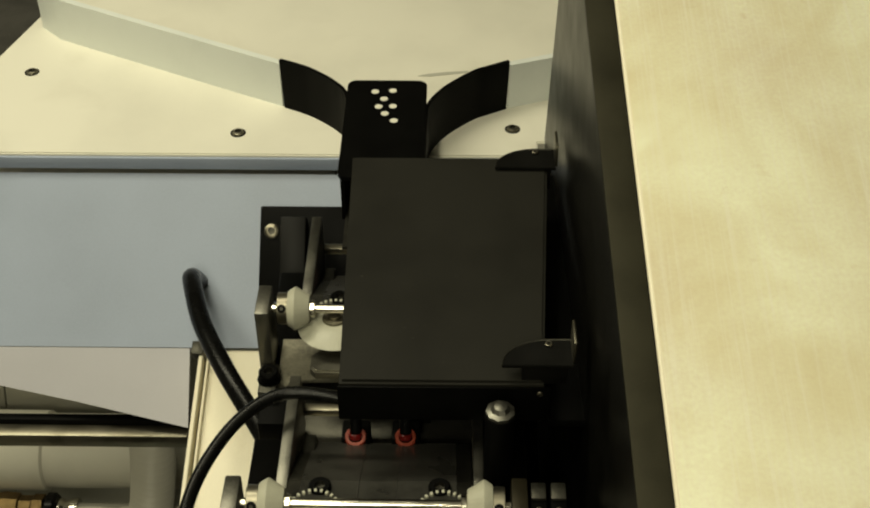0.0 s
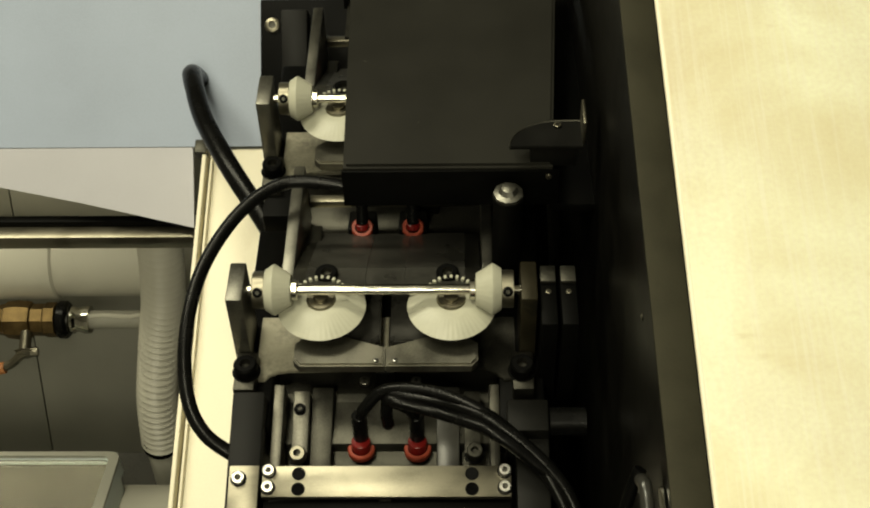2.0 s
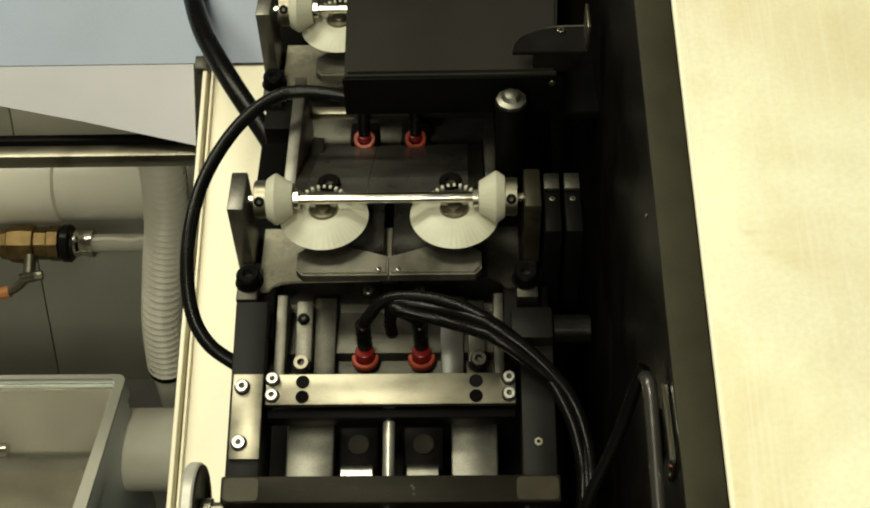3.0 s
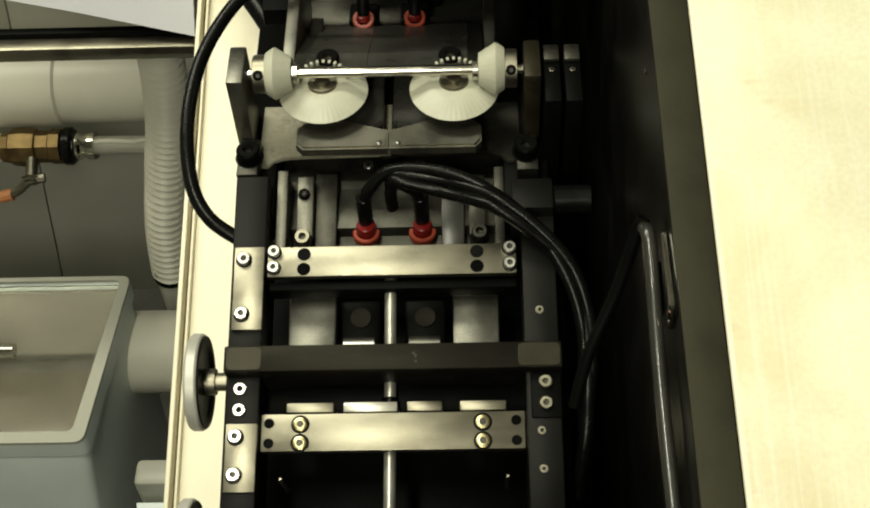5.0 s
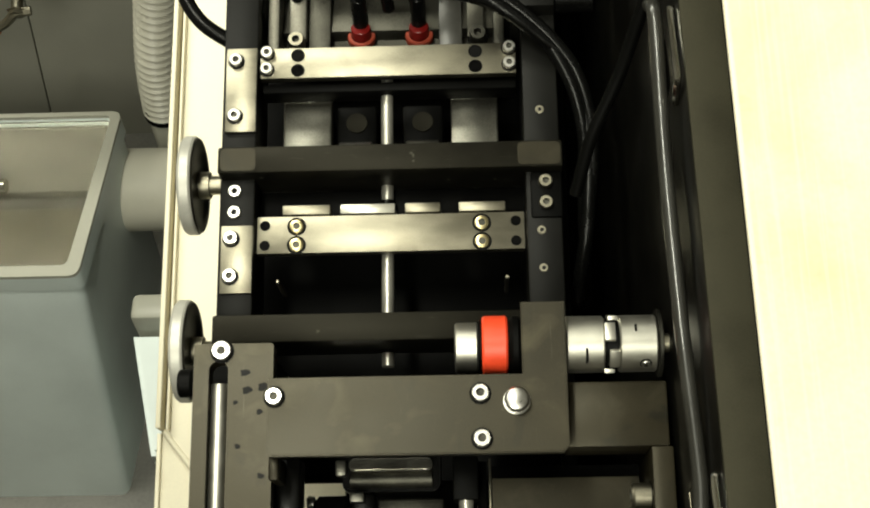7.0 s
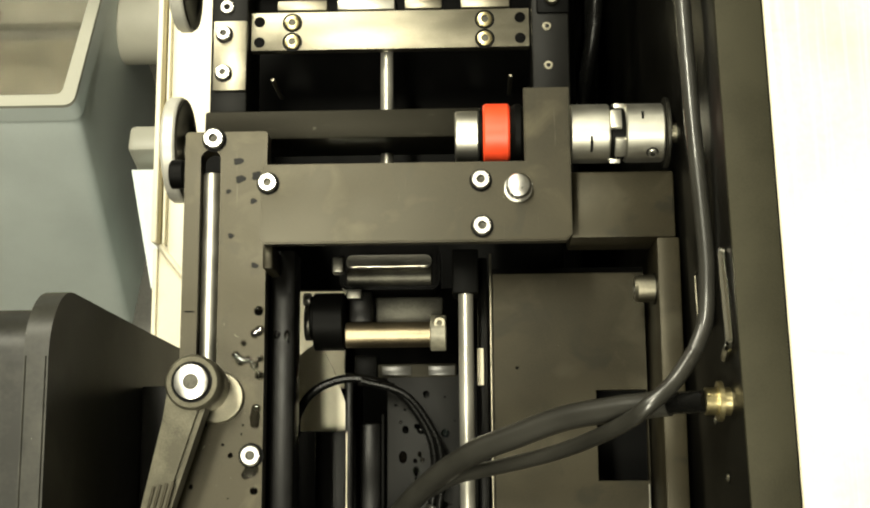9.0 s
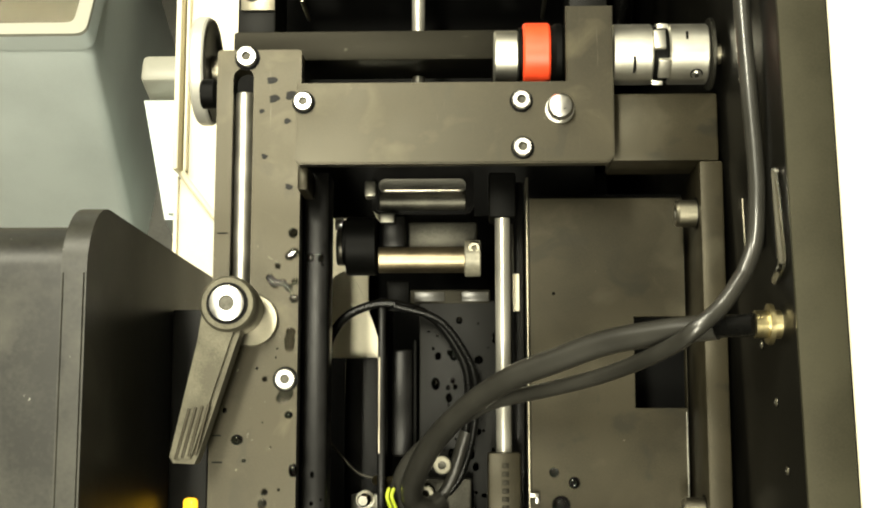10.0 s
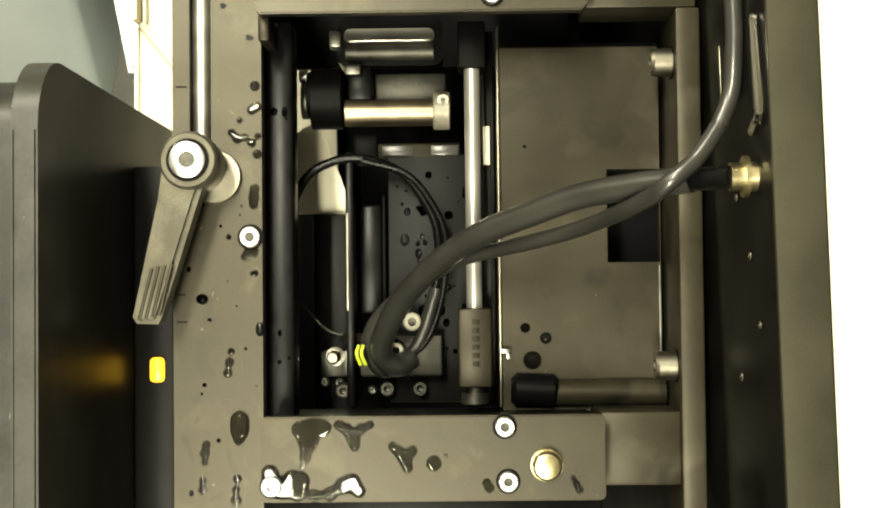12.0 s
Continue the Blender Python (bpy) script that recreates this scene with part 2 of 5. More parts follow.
def part(name, bm, material, parent, label="", smooth=True):
    """One mesh under a thing or a part; its vertices are given in the thing's frame of reference."""
    base = BASE[parent.name]
    bmesh.ops.translate(bm, verts=bm.verts, vec=-base)
    bmesh.ops.recalc_face_normals(bm, faces=bm.faces)
    me = bpy.data.meshes.new(name)
    bm.to_mesh(me)
    bm.free()
    me.materials.append(material)
    if smooth:
        for p in me.polygons:
            p.use_smooth = True
        me.set_sharp_from_angle(angle=radians(32))
    ob = new(name, me)
    ob.parent = parent
    BASE[ob.name] = base.copy()
    if label:
        ob["label"] = label
    return ob


def pivot(ob, p):
    """Moves a part's origin to p, so that it can turn about it."""
    d = Vector(p) - BASE[ob.name]
    ob.data.transform(Matrix.Translation(-d))
    ob.location = d
    for o in ob.children:
        o.location = o.location - d
    BASE[ob.name] = Vector(p)
    return ob


def box(x0, x1, y0, y1, z0, z1, bev=0.0012, bm=None, m=None):
    bm = bm or bmesh.new()
    vs = bmesh.ops.create_cube(bm, size=1)["verts"]
    bmesh.ops.scale(bm, verts=vs, vec=(x1 - x0, y1 - y0, z1 - z0))
    bmesh.ops.translate(bm, verts=vs, vec=((x0 + x1) / 2, (y0 + y1) / 2, (z0 + z1) / 2))
    if bev:
        es = list({e for v in vs for e in v.link_edges})
        got = bmesh.ops.bevel(bm, geom=es, offset=bev, segments=2, affect="EDGES", profile=0.5)
        vs = list({v for f in got["faces"] for v in f.verts} | {v for v in vs if v.is_valid})
    if m:
        bmesh.ops.transform(bm, matrix=m, verts=vs)
    return bm


def lathe(p0, axis, profile, seg=28, bm=None):
    """Turns rows of (along, radius) about an axis through p0."""
    bm = bm or bmesh.new()
    turn = Vector(axis).to_track_quat("Z", "Y").to_matrix()
    rings = []
    for a, r in profile:
        if r < 1e-6:
            rings.append([bm.verts.new(Vector(p0) + turn @ Vector((0, 0, a)))])
        else:
            rings.append([bm.verts.new(Vector(p0) + turn @ Vector((r * math.cos(2 * math.pi * k / seg), r * math.sin(2 * math.pi * k / seg), a))) for k in range(seg)])
    for r0, r1 in zip(rings, rings[1:]):
        for k in range(seg):
            q = [r0[k % len(r0)], r0[(k + 1) % len(r0)], r1[(k + 1) % len(r1)], r1[k % len(r1)]]
            q = list(dict.fromkeys(q))
            if len(q) > 2:
                try:
                    bm.faces.new(q)
                except ValueError:
                    pass
    for r in (rings[0], rings[-1]):
        if len(r) > 2:
            bm.faces.new(r)
    return bm


def rod(p0, p1, r, bev=0.0006, seg=24, bm=None):
    d = Vector(p1) - Vector(p0)
    n = d.length
    return lathe(p0, d, [(0, r - bev), (bev, r), (n - bev, r), (n, r - bev)], seg, bm)


def spline(points, n=14):
    """A smooth way through the points."""
    ps = [Vector(p) for p in points]
    ps = [2 * ps[0] - ps[1]] + ps + [2 * ps[-1] - ps[-2]]
    out = []
    for i in range(1, len(ps) - 2):
        a, b, c, d = ps[i - 1 : i + 3]
        for k in range(n):
            t = k / n
            out.append(0.5 * ((2 * b) + (c - a) * t + (2 * a - 5 * b + 4 * c - d) * t * t + (3 * b - a - 3 * c + d) * t**3))
    out.append(ps[-2])
    return out


def tube(points, r, seg=12, n=14, ripple=0.0, bm=None):
    """A tube along a smooth way; ripple: the depth of its corrugation."""
    bm = bm or bmesh.new()
    way = spline(points, n)
    up = Vector((0.1, 0.2, 1)).normalized()
    rings = []
    for i, p in enumerate(way):
        d = (way[min(i + 1, len(way) - 1)] - way[max(i - 1, 0)]).normalized()
        s = d.cross(up)
        s = s.normalized() if s.length > 1e-4 else Vector((1, 0, 0))
        up = s.cross(d).normalized()
        rr = r + ripple * (1, 0.2, -1, 0.2)[i % 4]
        rings.append([bm.verts.new(p + rr * (math.cos(2 * math.pi * k / seg) * s + math.sin(2 * math.pi * k / seg) * up)) for k in range(seg)])
    for a, b in zip(rings, rings[1:]):
        for k in range(seg):
            bm.faces.new((a[k], a[(k + 1) % seg], b[(k + 1) % seg], b[k]))
    bm.faces.new(rings[0]), bm.faces.new(rings[-1])
    return bm


def slab(outline, z0, z1, bev=0.001, bm=None):
    """A plate with the given outline in x and y."""
    bm = bm or bmesh.new()
    lo = [bm.verts.new((x, y, z0)) for x, y in outline]
    f = bm.faces.new(lo)
    got = bmesh.ops.extrude_face_region(bm, geom=[f])
    vs = [v for v in got["geom"] if isinstance(v, bmesh.types.BMVert)]
    bmesh.ops.translate(bm, verts=vs, vec=(0, 0, z1 - z0))
    if bev:
        top = [e for e in bm.edges if all(v in vs for v in e.verts)]
        bmesh.ops.bevel(bm, geom=top, offset=bev, segments=2, affect="EDGES")
    return bm


def round_rect(x0, x1, y0, y1, r, n=6):
    out = []
    for cx, cy, a in ((x1 - r, y1 - r, 0), (x0 + r, y1 - r, 90), (x0 + r, y0 + r, 180), (x1 - r, y0 + r, 270)):
        out += [(cx + r * math.cos(radians(a + 90 * k / n)), cy + r * math.sin(radians(a + 90 * k / n))) for k in range(n + 1)]
    return out


def round_corners(ps, r, n=5):
    """A polygon with its corners rounded off."""
    out = []
    for i, p in enumerate(ps):
        c = Vector((*p, 0))
        a = c + (Vector((*ps[i - 1], 0)) - c).normalized() * r
        b = c + (Vector((*ps[(i + 1) % len(ps)], 0)) - c).normalized() * r
        for k in range(n + 1):
            t = k / n
            q = a * (1 - t) ** 2 + c * 2 * t * (1 - t) + b * t * t
            out.append((q.x, q.y))
    return out


def ring_plate(outline, hole, z0, z1):
    """A plate with one hole; outline and hole have the same number of points."""
    bm = bmesh.new()
    rows = [[bm.verts.new((x, y, z)) for x, y in ps] for ps, z in ((outline, z0), (outline, z1), (hole, z1), (hole, z0))]
    n = len(outline)
    for a, b in zip(rows, rows[1:] + rows[:1]):
        for k in range(n):
            bm.faces.new((a[k], a[(k + 1) % n], b[(k + 1) % n], b[k]))
    return bm


SCREWS = {}


def screw_mesh(r, h, material, style):
    key = (r, h, material.name, style)
    if key in SCREWS:
        return SCREWS[key]
    seg = 24
    if style == "hex":
        bm = lathe((0, 0, 0), (0, 0, 1), [(0, r * 1.25), (h * 0.2, r * 1.25), (h * 0.2, r), (h * 0.9, r), (h, r * 0.85), (h, 0)], 6)
    elif style == "dome":
        bm = lathe((0, 0, 0), (0, 0, 1), [(0, r * 1.1), (h * 0.12, r * 1.1), (h * 0.12, r), (h * 0.75, r), (h * 0.92, r * 0.85), (h, r * 0.5), (h, 0)], seg)
    elif style == "hole":
        bm = lathe((0, 0, 0), (0, 0, 1), [(0.0002, r), (0.0004, r), (0.0004, r * 0.9), (0.0002, r * 0.85), (0.0002, 0)], 20)
    elif style == "button":
        bm = lathe((0, 0, 0), (0, 0, 1), [(0, r * 1.25), (0.0003, r * 1.25), (0.0003, r), (h * 0.7, r * 0.9), (h, r * 0.6), (h, r * 0.48), (h * 0.35, r * 0.45), (h * 0.35, 0)], seg)
    else:
        bm = lathe((0, 0, 0), (0, 0, 1), [(0, r * 1.2), (0.0003, r * 1.2), (0.0003, r), (h * 0.85, r), (h, r * 0.86), (h, r * 0.46), (h * 0.45, r * 0.43), (h * 0.4, 0)], seg)
    bmesh.ops.recalc_face_normals(bm, faces=bm.faces)
    me = bpy.data.meshes.new("screw")
    bm.to_mesh(me)
    bm.free()
    me.materials.append(material)
    me.materials.append(DULLSTEEL)
    me.materials.append(BLACK)
    for p in me.polygons:
        p.use_smooth = True
        # shade put into colour: black ring round the head, dark grey socket recess
        if style in ("cap", "button") and any(math.hypot(me.vertices[i].co.x, me.vertices[i].co.y) > r * 1.1 for i in p.vertices):
            p.material_index = 2
        if style in ("cap", "button") and all(math.hypot(me.vertices[i].co.x, me.vertices[i].co.y) < r * 0.5 for i in p.vertices):
            p.material_index = 1
    me.set_sharp_from_angle(angle=radians(30))
    SCREWS[key] = me
    return me


def screw(parent, p, r=0.0045, h=0.005, material=None, axis=(0, 0, 1), style="cap", name="screw"):
    ob = new(name, screw_mesh(r, h, BRIGHT if material in (None, CHROME) else material, style))
    ob.parent = parent
    turn = Vector(axis).to_track_quat("Z", "Y").to_matrix().to_4x4()
    ob.matrix_basis = Matrix.Translation(Vector(p) - BASE[parent.name]) @ turn @ pose(0, 0, 0, 0, 0, (p[0] * 7919 + p[1] * 104729) % 60)
    return ob


# ---- the room ----
def room():
    f = thing("floor", (0, 0, 0), "grey smooth concrete floor of the machine room", "floor", kind="structure")
    part("floor_sheet", box(-3, 3, -3, 3, -0.1, 0, 0), FLOOR, f)
    c = thing("ceiling", (0, 0, 2.8), "pale ceiling", "ceiling", kind="structure")
    part("ceiling_sheet", box(-3, 3, -3, 3, 2.8, 2.9, 0), ROOM, c)
    for name, b in (("wall_north", (-3, 3, 3, 3.1, 0, 2.8)), ("wall_south", (-3, 3, -3.1, -3, 0, 2.8)), ("wall_east", (3, 3.1, -3, 3, 0, 2.8)), ("wall_west", (-3.1, -3, -3, 3, 0, 2.8))):
        w = thing(name, ((b[0] + b[1]) / 2, (b[2] + b[3]) / 2, 0), "plain pale room wall", "wall", kind="structure")
        part("wall_sheet", box(*b, 0), ROOM, w)
    # panelling below the feed table
    w = thing("wall_panelling", (-0.6, 0.75, 0), "grey-cream panelling with upright joints behind the pipes", "panelling", kind="structure")
    for x0, x1 in ((-1.4, -0.9708), (-0.969, -0.5398), (-0.538, -0.1088), (-0.107, 0.3222), (0.324, 0.889)):
        bm = box(x0, x1, 0.74, 0.765, 0.0, 1.06, 0.0015)
        for v in bm.verts:
            v.co.x += 0.135 * v.co.z
        part("panel", bm, PANEL, w)
    part("backing", box(-1.35, 0.889, 0.768, 0.775, 0.0, 1.06, 0), FLOOR, w)


# ---- feed table at the head of the machine ----
def feed_table():
    t = thing("feed_table", (0, 0.8, 1.08), "white feed table with a blue-grey sloping apron", "feed table")
    part("tabletop", slab([(-0.44, 0.633), (0.262, 0.633), (0.262, 0.66), (0.80, 0.66), (0.80, 1.6), (-0.20, 1.6), (-0.352, 0.956)], 1.080, 1.10, 0.0015), TABLE, t)
    a = Vector((0, 0.633, 1.078))
    b = Vector((0, 0.488, 0.945))
    n = Vector((0, -(a - b).z, (a - b).y)).normalized() * -1

    def sheet(x0, x1, s0, s1, lift, thick):
        bm = bmesh.new()
        q = []
        for k in (0, 1):
            o = n * (lift - thick * k)
            for x, s in ((x0, s0), (x1, s0), (x1, s1), (x0, s1)):
                q.append(bm.verts.new(a.lerp(b, s) + Vector((x, 0, 0)) - o))
        for f in ((0, 1, 2, 3), (7, 6, 5, 4), (0, 4, 5, 1), (1, 5, 6, 2), (2, 6, 7, 3), (3, 7, 4, 0)):
            bm.faces.new([q[i] for i in f])
        return bm

    part("edge_strip", box(-0.45, 0.262, 0.6285, 0.6325, 1.082, 1.097, 0.001), BLUE, t, "blue-grey edge strip")
    part("apron", sheet(-0.55, 0.27, 0.02, 1.0, 0, 0.006), BLUE, t, "blue-grey enamelled sloping apron")
    bm = bmesh.new()
    pts = [(-0.55, 0.488, 0.944), (-0.117, 0.488, 0.944), (-0.117, 0.428, 0.882), (-0.24, 0.447, 0.902), (-0.34, 0.461, 0.916), (-0.55, 0.485, 0.941)]
    lo = [bm.verts.new(p) for p in pts]
    f = bm.faces.new(lo)
    g = bmesh.ops.extrude_face_region(bm, geom=[f])
    bmesh.ops.translate(bm, verts=[v for v in g["geom"] if isinstance(v, bmesh.types.BMVert)], vec=(0, 0.004, -0.004))
    part("flap", bm, PALE, t, "pale lavender sheet flap")
    for x, y in ((-0.336, 0.798), (-0.073, 0.674), (0.235, 0.685)):
        screw(t, (x, y, 1.10), 0.007, 0.003, STEEL, style="button")
    r = thing("support_rail", (-0.33, 0.432, 0.86), "polished steel rail under the apron", "rail")
    part("bar", box(-0.9, -0.118, 0.424, 0.442, 0.853, 0.872, 0.003), STEEL, r)
    part("cap", box(-0.9, -0.117, 0.442, 0.452, 0.862, 0.878, 0.002), BLACK, r)
    for side, pts in (("l", [(-0.345, 0.905), (-0.318, 0.880), (-0.290, 0.864), (-0.0265, 0.7315)]), ("r", [(0.2295, 0.7315), (0.30, 0.757), (0.42, 0.80)])):
        g = thing("guide_strip", (pts[1][0], pts[1][1], 1.10), "white plastic guide strip standing on the feed table", "guide strip", group="guide strips on the table")
        bm = bmesh.new()
        way = spline([(x, y, 0) for x, y in pts], 8)
        rows = []
        for i, p in enumerate(way):
            d = (way[min(i + 1, len(way) - 1)] - way[max(i - 1, 0)]).normalized()
            s = Vector((-d.y, d.x, 0)) * 0.004
            rows.append([bm.verts.new(p + o + Vector((0, 0, z))) for o, z in ((s, 1.10), (s, 1.157), (-s, 1.157), (-s, 1.10))])
        for a_, b_ in zip(rows, rows[1:]):
            for k in range(4):
                bm.faces.new((a_[k], a_[(k + 1) % 4], b_[(k + 1) % 4], b_[k]))
        bm.faces.new(rows[0]), bm.faces.new(rows[-1])
        part("strip", bm, STRIP, g)
    ch = thing("feed_throat", (0.094, 0.66, 1.10), "black steel throat with two curved wings and a drilled top plate", "feed throat")
    for lean, pts in ((-1, [(-0.025, 0.7275), (-0.005, 0.717), (0.012, 0.706), (0.036, 0.684), (0.052, 0.659), (0.0555, 0.62), (0.0565, 0.52)]), (1, [(0.228, 0.7275), (0.208, 0.716), (0.189, 0.704), (0.159, 0.672), (0.142, 0.640), (0.139, 0.61), (0.1385, 0.52)])):
        bm = bmesh.new()
        way = spline([(x, y, 0) for x, y in pts], 8)
        rows = []
        for i, p in enumerate(way):
            d = (way[min(i + 1, len(way) - 1)] - way[max(i - 1, 0)]).normalized()
            s = Vector((-d.y, d.x, 0)) * 0.002
            # the free end is cut almost square
            out = Vector((lean * 0.002, 0.0, 0)) * max(0.0, 1 - i / 12)
            rows.append([bm.verts.new(p + o + q + Vector((0, 0, z))) for o, q, z in ((s, Vector(), 1.10), (s, out, 1.1635), (-s, out, 1.1635), (-s, Vector(), 1.10))])
        for a_, b_ in zip(rows, rows[1:]):
            for k in range(4):
                bm.faces.new((a_[k], a_[(k + 1) % 4], b_[(k + 1) % 4], b_[k]))
        bm.faces.new(rows[0]), bm.faces.new(rows[-1])
        part("wing", bm, BLACK, ch)
    tp = part("top_plate", slab(round_rect(0.0535, 0.1395, 0.50, 0.6785, 0.010), 1.164, 1.168, 0.0006), BLACK, ch)
    for x, y in ((0.084, 0.655), (0.103, 0.657), (0.094, 0.641), (0.089, 0.626), (0.104, 0.627), (0.096, 0.613), (0.106, 0.600)):
        screw(tp, (x, y, 1.168), 0.0042, 0.0004, TABLE, style="hole", name="hole")
    part("chute_floor", box(0.058, 0.135, 0.47, 0.70, 1.101, 1.104, 0), DULLSTEEL, ch)
    part("smear", slab([(0.126, 0.7945), (0.140, 0.7935), (0.165, 0.7985), (0.184, 0.803), (0.186, 0.806), (0.160, 0.8035), (0.138, 0.799)], 1.1002, 1.1008, 0), PANEL, t, "faint grey smear on the tabletop")
    part("trestle", box(-0.30, -0.26, 0.80, 1.45, 0.0, 1.079, 0.003), ROOM, t)
    part("trestle", box(0.70, 0.74, 0.80, 1.45, 0.0, 1.079, 0.003), ROOM, t)
    # black mounting plate on the apron
    p = thing("mounting_plate", (0.02, 0.56, 1.02), "black mounting plate screwed to the apron", "plate")
    m = Matrix.Translation((0.0, 0.561, 1.015)) @ pose(0, 0, 0, 42.5, 0, 0)
    bm = box(-0.042, 0.10, -0.050, 0.054, 0.0, 0.010, 0.002)
    bmesh.ops.transform(bm, matrix=m, verts=bm.verts)
    part("plate", bm, BLACK, p)
    q = m @ Vector((-0.029, 0.026, 0.010))
    screw(p, q, 0.0085, 0.004, STEEL, axis=m.to_3x3() @ Vector((0, 0, 1)), style="button")
    bm = box(-0.018, 0.010, -0.06, 0.040, 0.010, 0.026, 0.002)
    bmesh.ops.transform(bm, matrix=m, verts=bm.verts)
    part("slide_block", bm, ANOD, p)


# ---- feeder unit with two bevel gears that swing a pair of jaws ----
SHAFT_Y, SHAFT_Z = 0.134, 1.115


def bevel_gear(c, axis, r0, r1, h, teeth):
    """A bevel gear: the wide face at c, narrowing along the axis, with cut teeth."""
    bm = bmesh.new()
    turn = Vector(axis).to_track_quat("Z", "Y").to_matrix()
    seg = teeth * 4
    prof = [(-h * 0.55, r0 * 0.80), (-h * 0.15, r0 * 0.97), (0, r0), (h, r1), (h, r1 * 0.55), (h * 0.8, r1 * 0.5), (h * 0.8, 0)]
    rings = []
    for j, (a, r) in enumerate(prof):
        if r < 1e-6:
            rings.append([bm.verts.new(Vector(c) + turn @ Vector((0, 0, a)))])
            continue
        ring = []
        for k in range(seg):
            cut = 0.9955 if j == 2 and k % 4 in (2, 3) else 1.0
            w = 2 * math.pi * k / seg
            ring.append(bm.verts.new(Vector(c) + turn @ Vector((r * cut * math.cos(w), r * cut * math.sin(w), a - (0.0002 if cut < 1 else 0)))))
        rings.append(ring)
    for a, b in zip(rings, rings[1:]):
        for k in range(seg):
            q = list(dict.fromkeys([a[k % len(a)], a[(k + 1) % len(a)], b[(k + 1) % len(b)], b[k % len(b)]]))
            bm.faces.new(q)
    bm.faces.new(rings[0])
    return bm


def feeder_unit():
    u = thing("feeder_unit", (0.108, 0.134, 1.02), "feeder unit with white nylon gears on a steel shaft", "feeder unit", group="feeder units along the machine")
    part("side_rail", box(-0.010, 0.018, 0.048, 0.262, 1.012, 1.050, 0.002), BLACK, u)
    part("side_rail", box(0.200, 0.236, 0.048, 0.262, 1.012, 1.050, 0.002), BLACK, u)
    part("base_plate", box(0.0185, 0.1995, 0.05, 0.26, 1.012, 1.024, 0.001), DULLSTEEL, u, "oily dull steel base plate")
    part("guide_bar", box(0.0225, 0.0325, 0.162, 0.297, 1.03, 1.096, 0.001), JAW, u)
    part("guide_bar", box(0.187, 0.196, 0.160, 0.297, 1.03, 1.090, 0.001), JAW, u)
    part("grey_strip", box(0.036, 0.047, 0.150, 0.262, 1.026, 1.056, 0.001), DULLSTEEL, u)
    part("cross_strip", box(0.033, 0.186, 0.288, 0.297, 1.052, 1.060, 0.001), STEEL, u)
    part("track_plate", slab(round_rect(0.050, 0.104, 0.118, 0.200, 0.004), 1.058, 1.070, 0.001), SMOKED, u, "grey track plate")
    part("track_plate", slab(round_rect(0.112, 0.166, 0.118, 0.200, 0.004), 1.058, 1.070, 0.001), SMOKED, u, "grey track plate")
    part("centre_block", box(0.100, 0.116, 0.10, 0.205, 1.03, 1.050, 0.002), BLACK, u)
    def guard(x0, x1, lift):
        """A bent plate that slopes back from behind the shaft over the gears."""
        side = [(0.146, 1.1042), (0.171, 1.0962), (0.262, 1.0400), (0.265, 1.0400), (0.265, 1.0425), (0.172, 1.0988), (0.146, 1.1068)]
        bm = bmesh.new()
        ends = [[bm.verts.new((x, y, z + lift)) for y, z in side] for x in (x0, x1)]
        for k in range(len(side)):
            bm.faces.new((ends[0][k], ends[0][(k + 1) % len(side)], ends[1][(k + 1) % len(side)], ends[1][k]))
        bm.faces.new(ends[0][::-1]), bm.faces.new(ends[1])
        bmesh.ops.recalc_face_normals(bm, faces=bm.faces)
        return bm

    part("shroud", box(0.050, 0.166, 0.206, 0.2615, 1.024, 1.036, 0.002), SMOKED, u, "grey shroud plate")
    for x0, x1 in ((0.044, 0.0925), (0.1245, 0.173)):
        part("gear_guard", guard(x0, x1, 0.0), SMOKED, u, "smoky grey sloping gear guard", smooth=False)
    part("guard_bridge", guard(0.0927, 0.1243, -0.0006), SMOKED, u, smooth=False)
    part("guard_strip", guard(0.0335, 0.0437, -0.001), DULLSTEEL, u, "dull guard strip", smooth=False)
    part("guard_strip", guard(0.1733, 0.1855, -0.001), DULLSTEEL, u, smooth=False)
    part("foot_plate", slab([(0.0035, 0.092), (0.0115, 0.092), (0.0145, 0.0965), (0.0205, 0.1005), (0.030, 0.102), (0.1098, 0.1035), (0.1098, 0.158), (0.0035, 0.158)], 1.0490, 1.0530, 0.0008), GRIMY, u, "grimy zinc foot plate with a rounded cut-out")
    part("foot_plate", slab([(0.1100, 0.1035), (0.188, 0.103), (0.197, 0.100), (0.204, 0.092), (0.214, 0.092), (0.214, 0.158), (0.1100, 0.158)], 1.0490, 1.0530, 0.0008), DULLSTEEL, u, "dark dull steel foot plate with a rounded cut-out")
    for x in (0.0815, 0.127):
        s = part("sensor", box(x - 0.013, x + 0.013, 0.262, 0.287, 1.012, 1.050, 0.003), BLACK, u)
        part("sensor_ring", lathe((x, 0.267, 1.046), (0, -0.35, 0.9), [(0, 0.009), (0.003, 0.010), (0.005, 0.009), (0.005, 0.0065), (0.002, 0.006)], 20), ORANGE_DIM, s, "orange sensor ring")
